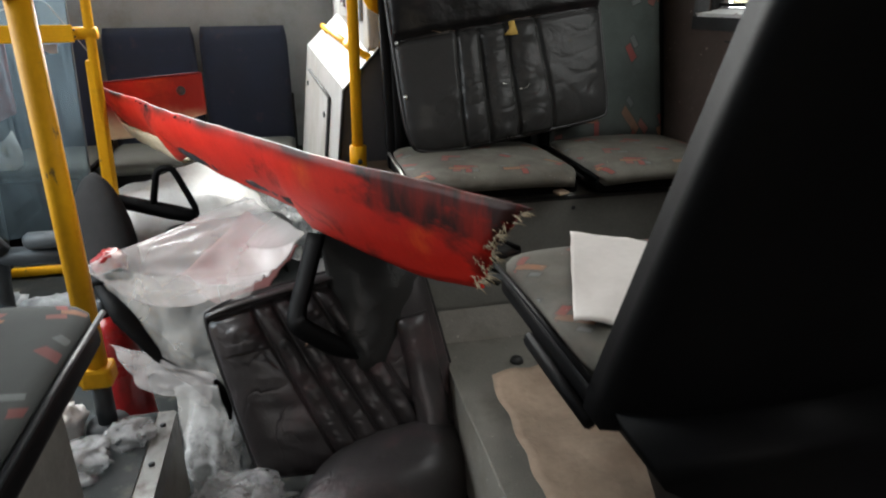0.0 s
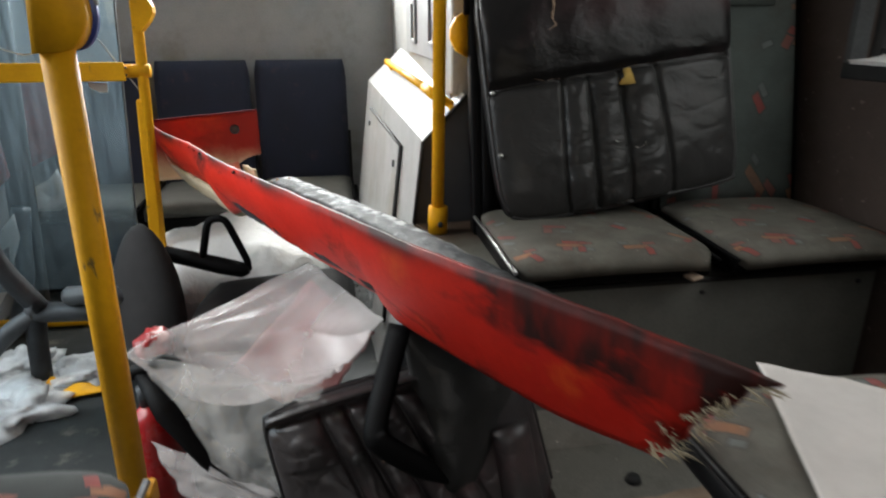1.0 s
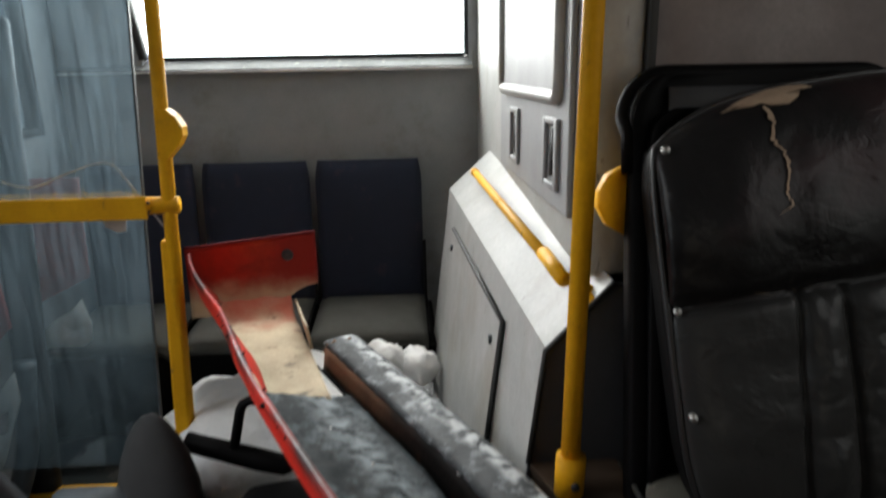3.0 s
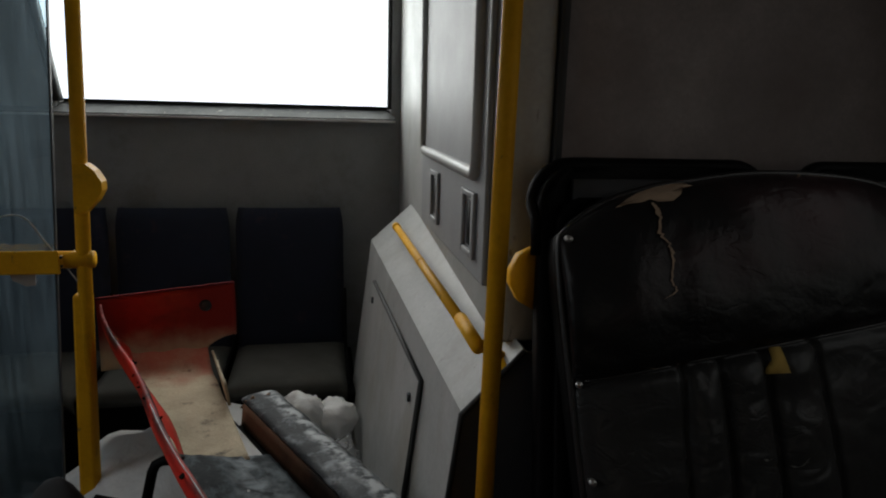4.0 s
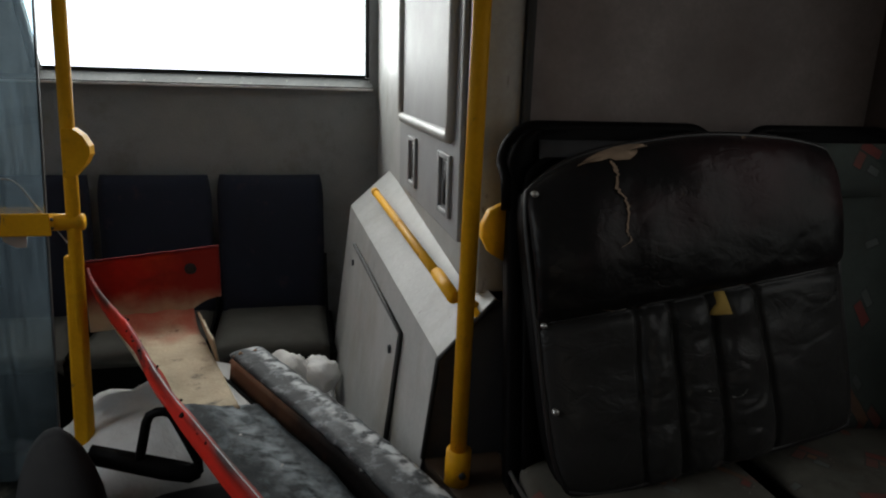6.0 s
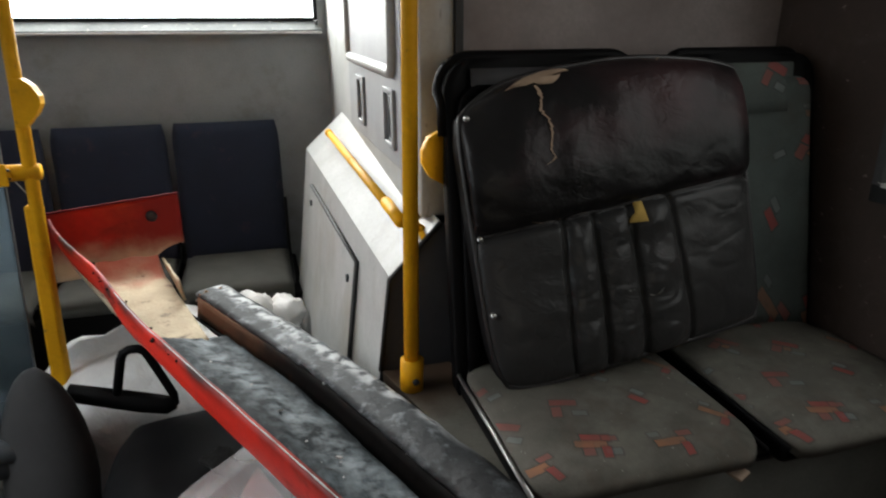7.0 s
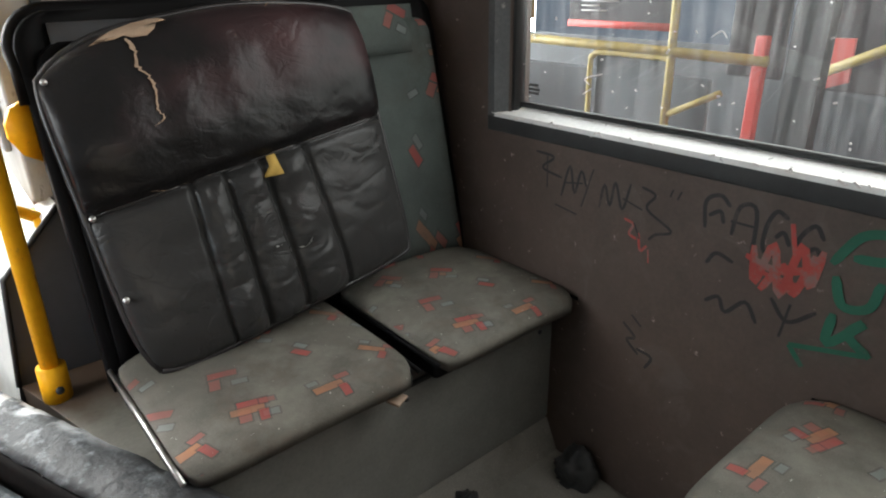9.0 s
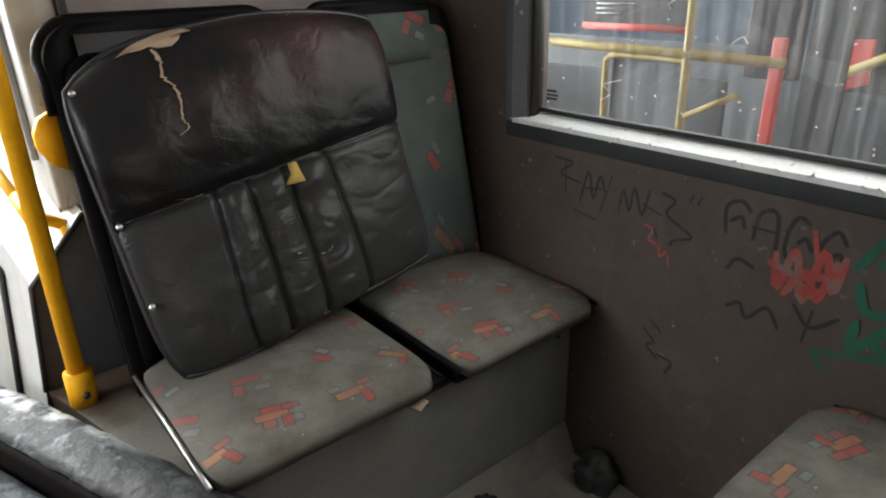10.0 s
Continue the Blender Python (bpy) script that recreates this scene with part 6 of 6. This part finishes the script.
def torn(outline, hole, y):
    """A torn sheet with a hole in it."""
    bm = bmesh.new()
    k = len(outline)
    rings = [[bm.verts.new((x + 0.006 * noise.noise(Vector((x * 40, z * 40, 1))), y + d + 0.012 * noise.noise(Vector((x * 9, z * 9, 0))), z + 0.006 * noise.noise(Vector((z * 40, x * 40, 3))))) for x, z in o] for d in (0, 0.003) for o in (outline, hole)]
    for i in range(k):
        j = (i + 1) % k
        for p, q in ((0, 1), (2, 3), (0, 2), (1, 3)):
            bm.faces.new((rings[p][i], rings[p][j], rings[q][j], rings[q][i]))
    return bm


solid("torn_paper", torn([(-1.505, 0.285), (-1.50, 0.19), (-1.55, 0.08), (-1.59, -0.02), (-1.64, -0.10), (-1.69, -0.13), (-1.70, 0.06), (-1.60, 0.18)], [(-1.55, 0.162), (-1.552, 0.14), (-1.558, 0.10), (-1.57, 0.075), (-1.60, 0.075), (-1.63, 0.088), (-1.62, 0.11), (-1.58, 0.14)], 2.98), PAPER, "torn pale paper with a hole behind the glass", "paper")
solid("torn_paper", torn([(-1.507, 0.366), (-1.485, 0.27), (-1.49, 0.196), (-1.585, 0.128), (-1.68, 0.135), (-1.677, 0.237), (-1.62, 0.28), (-1.55, 0.32)], [(-1.56, 0.24), (-1.555, 0.24), (-1.555, 0.235), (-1.558, 0.233), (-1.56, 0.232), (-1.562, 0.234), (-1.563, 0.236), (-1.562, 0.24)], 3.45), PAPER, "torn pale paper scrap on the plinth", "paper")
for x0, x1, y, z0, z1, lean in ((-1.69, -1.48, 3.47, 0.34, 0.82, 0.02), (-1.62, -1.50, 2.99, 0.33, 0.84, -0.02)):
    solid("bodywork_piece", slab(lambda u, v: Vector((x0 + (x1 - x0) * u + lean * v, y + 0.02 * math.sin(u * 3), z0 + 0.10 * u * (1 - v) + (z1 - z0) * v)), 8, 8, 0.01, push=(0, 1, 0)), PINK_PANEL, "faded red bodywork piece leaning behind the glass", "bodywork", "bodywork pieces")
solid("white_bag", heap((-1.44, 2.55, LOW + 0.01), (0.13, 0.10, 0.03), 12.0, 0.7), SOFT_BAG, "flattened white bag on the door step", "plastic bag")

for x, y, w, h, seed in ((-1.22, 2.62, 0.10, 0.05, 51.0), (-1.36, 2.40, 0.13, 0.06, 52.0), (-1.47, 2.72, 0.11, 0.05, 53.0)):
    solid("white_bag", heap((x, y, LOW + 0.012), (w, w * 0.8, h), seed, 0.75), SOFT_BAG, "crumpled thin white bag on the floor by the door", "plastic bag")
for x, y, r, turn in ((-1.19, 2.50, 0.05, 20), (-1.30, 2.58, 0.035, 70)):
    solid("yellow_scrap", slab(lambda u, v: Vector((x, y, LOW + 0.004)) + pose(0, 0, 0, 0, 0, turn) @ Vector(((u - 0.5) * 2.6 * r, (v - 0.5) * r * (1 + 0.5 * u), 0.012 + 0.02 * math.sin(4 * u) * v)), 10, 6, 0.003), YELLOW, "torn yellow plastic scrap on the floor", "scrap")

# ---- scrawl on the side wall ----
def scrawl(name, strokes, mat, width, label, layer=0.0):
    bm = bmesh.new()
    for i, s in enumerate(strokes):
        x = RIGHT - layer - 0.00012 * i
        line = smooth_line([(x - 0.00006 * j, y, z) for j, (y, z) in enumerate(s)], 5) if len(s) > 2 else [Vector((x, y, z)) for y, z in s]
        strip(bm, line, width, 0.0006, (-1, 0, 0))
    return part(name, bm, mat, side_wall, label, smooth=False)


def flow(y0, z0, scale, lines):
    """Strokes in a small square, run along the wall towards the front."""
    return [[(y0 - u * scale, z0 + v * scale) for u, v in s] for s in lines]


scrawl("black_scrawl", flow(1.714, 0.708, 0.108, [[(0, 0.95), (0.5, 0.9), (0.2, 0.62), (0.75, 0.5)], [(0.32, 0.9), (0.35, 0.2)], [(0.75, 0.1), (0.95, 0.8), (1.1, 0.25), (1.25, 0.75), (1.4, 0.45)], [(0.85, 0.42), (1.3, 0.5)], [(1.55, 0.85), (1.3, 0.0)],
                                               [(1.75, 0.1), (1.85, 0.6), (2.0, 0.2), (2.1, 0.7), (2.3, 0.2), (2.45, 0.75)], [(2.3, 0.42), (2.75, 0.3)], [(2.6, 0.0), (2.75, -0.3)], [(2.7, 0.75), (3.0, 0.65), (2.85, 0.35), (3.4, 0.05), (3.1, -0.1), (2.95, -0.25)], [(3.3, 0.7), (3.35, 0.85)], [(3.45, 0.68), (3.52, 0.85)], [(0.6, -0.12), (1.2, -0.2)]]), INK_BLACK, 0.006, "thin black marker scrawl")
scrawl("black_scrawl", flow(1.283, 0.724, 0.087, [[(0.55, 0.8), (0.3, 1.0), (0.0, 0.8), (0.05, 0.2)], [(0.1, 0.5), (0.35, 0.65), (0.45, 0.4)], [(0.65, 0.2), (0.75, 0.85), (1.1, 0.85), (1.15, -0.3)], [(0.6, 0.5), (1.15, 0.5)], [(1.75, 0.85), (1.5, 0.95), (1.35, 0.6), (1.35, 0.1), (1.6, 0.0)], [(1.55, 0.4), (1.7, 0.55), (1.85, 0.3)],
                                                  [(2.45, 0.6), (2.25, 0.85), (2.0, 0.5), (2.05, 0.1)], [(2.15, 0.25), (2.35, 0.4), (2.5, 0.1), (2.3, -0.1)], [(0.2, -0.6), (0.4, -0.3), (0.8, -0.4)], [(0.3, -1.5), (0.6, -1.3), (0.8, -1.6), (1.2, -1.2), (1.5, -1.6)], [(1.7, -0.9), (2.1, -1.3), (2.6, -0.9)], [(2.1, -0.9), (2.0, -1.7)]]), INK_BLACK, 0.008, "broad black marker scrawl")
scrawl("black_scrawl", flow(1.435, 0.43, 0.13, [[(0.0, 0.3), (0.25, 0.1), (0.1, 0.0), (0.35, -0.2)], [(0.3, -0.1), (0.6, -0.15), (0.5, -0.4)], [(0.15, 0.5), (0.35, 0.35)]]), INK_BLACK, 0.007, "small black marks")
scrawl("red_scrawl", flow(1.192, 0.655, 0.115, [[(0.1, 0.7), (0.2, 0.1), (0.4, 0.8), (0.6, 0.0), (0.8, 0.9), (1.0, 0.3), (1.1, 0.9)], [(0.0, 0.5), (0.5, 0.4), (1.1, 0.6)], [(0.3, 0.0), (0.6, 0.5), (0.8, 0.1), (1.0, 0.8)], [(0.6, 1.2), (0.75, 0.6)], [(0.2, 0.3), (0.9, 0.25)]]), INK_RED, 0.014, "smeared red scrawl", 0.0018)
scrawl("red_scrawl", flow(1.458, 0.636, 0.075, [[(0.0, 1.0), (0.3, 0.9), (0.2, 0.6), (0.45, 0.5)], [(0.5, 0.7), (0.6, 0.2), (0.8, 0.4)], [(0.85, 0.3), (0.9, -0.1)]]), INK_RED, 0.006, "thin red scrawl")
scrawl("green_scrawl", flow(1.06, 0.656, 0.096, [[(0.1, 0.9), (0.45, 1.5), (0.9, 1.6), (0.9, 1.2), (0.4, 1.1)], [(0.2, 0.7), (0.4, 0.2), (0.8, 0.3), (0.9, 0.8)], [(0.3, 0.0), (0.3, -0.6), (0.8, 0.0), (0.6, -0.3), (1.0, -0.6)], [(-0.3, -0.9), (0.9, -0.6)], [(-0.3, -0.9), (0.0, -1.25)]]), INK_GREEN, 0.016, "broad green scrawl", 0.0028)

# ---- outside: ground, sky, neighbouring bus ----
structure("ground", one_box((-60, -60, -1.0), (60, 60, -0.95)), ASPHALT, "dark asphalt yard")
# Plain dim screens added to block bright sky from the left-hand glass.
structure("backdrop_left", one_box((-4.4, -8, -0.94), (-4.3, 9.05, 7.0)), DIM_BACKDROP, "dim blue-grey backdrop added beyond the door")
structure("backdrop_corner", one_box((-4.29, 9.0, -0.94), (-3.45, 9.05, 7.0)), DIM_BACKDROP, "dim blue-grey end of the added backdrop")
structure("backdrop", one_box((-3.44, 9.0, -0.9), (9, 9.05, 7.0)), SKY_GLOW, "white overcast sky behind the bus")
NX = 2.15
bus = thing("neighbour_bus", (NX + 1.2, 0.5, -0.94), "red city bus parked alongside, with yellow rails inside", "bus")
part("body", boxes(((NX, -6, -0.9), (NX + 0.05, 7, 0.50)), ((NX, -6, 1.75), (NX + 0.05, 7, 2.2)), ((NX, -6, 2.2), (NX + 2.4, 7, 2.25)), ((NX + 2.35, -6, -0.9), (NX + 2.4, 7, 0.6)), ((NX + 2.35, -6, 1.6), (NX + 2.4, 7, 2.2)), ((NX + 0.05, -6, -0.9), (NX + 2.35, 7, -0.85))), BUS_RED, bus, smooth=False)
part("lining", boxes(((NX + 2.30, -6, -0.25), (NX + 2.345, 7, 0.70)), ((NX + 0.06, -6, -0.3), (NX + 2.3, 7, -0.25)), ((NX + 0.06, -6, 2.15), (NX + 2.3, 7, 2.195))), NEIGHBOUR_GREY, bus, smooth=False)
for y in (3.75, 1.60, 0.1, -1.6):
    part("window_post", one_box((NX - 0.004, y - 0.055, 0.50), (NX + 0.06, y + 0.055, 1.75)), RUBBER, bus, smooth=False)
QX = NX + 0.25
for pts, r in (([(QX, 3.6, 0.905), (QX, 1.83, 0.876)], 0.021), ([(QX, 2.215, -0.25), (QX, 2.235, 2.15)], 0.018), ([(QX, 1.69, 0.826), (QX, 1.2, 1.07)], 0.018), ([(QX, 2.21, 0.630), (QX, 1.99, 0.742)], 0.014),
               (smooth_line([(QX, 2.63, 0.45), (QX, 2.632, 0.80), (QX, 2.617, 0.840), (QX, 2.573, 0.857), (QX, 2.32, 0.858), (QX, 2.225, 0.855)], 5), 0.013), ([(QX + 0.1, 3.1, 0.98), (QX + 0.1, 3.1, 2.15)], 0.017)):
    part("yellow_rail", bar(pts, r, 10), PALE_YELLOW, bus, "yellow interior rail")
part("grey_panel", one_box((QX + 0.02, 2.24, 0.35), (QX + 0.04, 2.62, 0.845), 0.01), NEIGHBOUR_GREY, bus, smooth=False)
part("grey_panel", one_box((QX + 0.3, 2.2, 0.3), (QX + 0.33, 4.2, 0.74), 0.01), NEIGHBOUR_GREY, bus, smooth=False)
sign = part("notice", one_box((QX + 0.0, 2.245, 0.992), (QX + 0.01, 2.77, 1.42)), NEIGHBOUR_DARK, bus, "dark notice with pale lines", smooth=False)
part("notice_border", one_box((QX - 0.006, 2.24, 0.962), (QX + 0.004, 2.775, 0.992)), CORAL, sign)
for i, (a, c) in enumerate(((2.56, 2.70), (2.60, 2.70), (2.50, 2.70), (2.52, 2.70), (2.58, 2.70))):
    part("text_bar", one_box((QX - 0.003, a, 1.03 + 0.02 * i), (QX - 0.001, c, 1.037 + 0.02 * i)), PAPER, sign)
part("red_stanchion", one_box((QX - 0.01, 1.838, 0.40), (QX + 0.03, 1.882, 0.965), 0.006), CORAL, bus, smooth=False)
part("red_flag", prism(bmesh.new(), [(1.675, 0.964), (1.568, 0.968), (1.564, 0.822), (1.668, 0.781)], QX + 0.05, QX + 0.065, axis=0), CORAL, bus, smooth=False)
part("dark_panel", boxes(((QX + 0.34, 0.9, 0.74), (QX + 0.37, 1.80, 1.9)), ((QX + 0.34, 1.92, 0.76), (QX + 0.37, 2.16, 1.9)), bevel=0.01), NEIGHBOUR_DARK, bus, smooth=False)
for x, y0, y1 in ((0.45, 1.0, 1.5), (0.35, 0.2, 0.6)):
    part("seat", one_box((QX + x, y0, -0.24), (QX + 0.92, y1, 0.82), 0.05), BUS_RED, bus)

# chips of paint and scratches on the pane, and a small printed mark
chips = bmesh.new()
rng = random.Random(11)
for i in range(46):
    y, z, s = rng.uniform(0.9, 1.8), RZ0 + 0.02 + abs(rng.gauss(0, 0.2)), rng.uniform(0.0008, 0.0034)
    box(chips, (RIGHT + 0.0205, y - s * rng.uniform(0.4, 2.0), z - s * 0.5), (RIGHT + 0.0225, y + s, z + s * rng.uniform(0.3, 1.0)), turn=pose(0, 0, 0, rng.uniform(0, 180), 0, 0))
for i in range(10):
    y, z = rng.uniform(1.0, 1.75), RZ0 + rng.uniform(0.03, 0.3)
    tube(chips, smooth_line([(RIGHT + 0.0215, y, z), (RIGHT + 0.0215, y - rng.uniform(-0.02, 0.03), z + 0.012), (RIGHT + 0.0215, y - rng.uniform(0.01, 0.05), z + rng.uniform(0.0, 0.035))], 4), 0.0012, 4)
chips_ob = part("paint_chips", chips, PAPER, bpy.data.objects["window_2"], "white chips and scratches on the pane", smooth=False)
tagged(chips_ob, kind="stuff")
for i, wd in enumerate((0.028, 0.034, 0.03)):
    part("mark_bar", one_box((RIGHT + 0.0205, 1.765 - wd, RZ0 + 0.048 - 0.009 * i), (RIGHT + 0.0225, 1.765, RZ0 + 0.053 - 0.009 * i)), INK_BLACK, bpy.data.objects["window_2"])
sill_bits = bmesh.new()
for i in range(34):
    y, s = 1.85 - 0.95 * rng.random() ** 1.7, rng.uniform(0.0015, 0.005)
    p = Vector((RIGHT - 0.0125, y, RZ0 - 0.024 + rng.uniform(-0.004, 0.004)))
    box(sill_bits, p - Vector((0.001, s * 1.6, s * 0.5)), p + Vector((0.0015, s * 1.6, s * 0.5)), turn=pose(0, 0, 0, rng.uniform(-50, 50), 0, rng.uniform(-20, 20)))
tagged(part("sill_chips", sill_bits, PAPER, bpy.data.objects["window_2"], "white paint chips along the sill", smooth=False), kind="stuff")
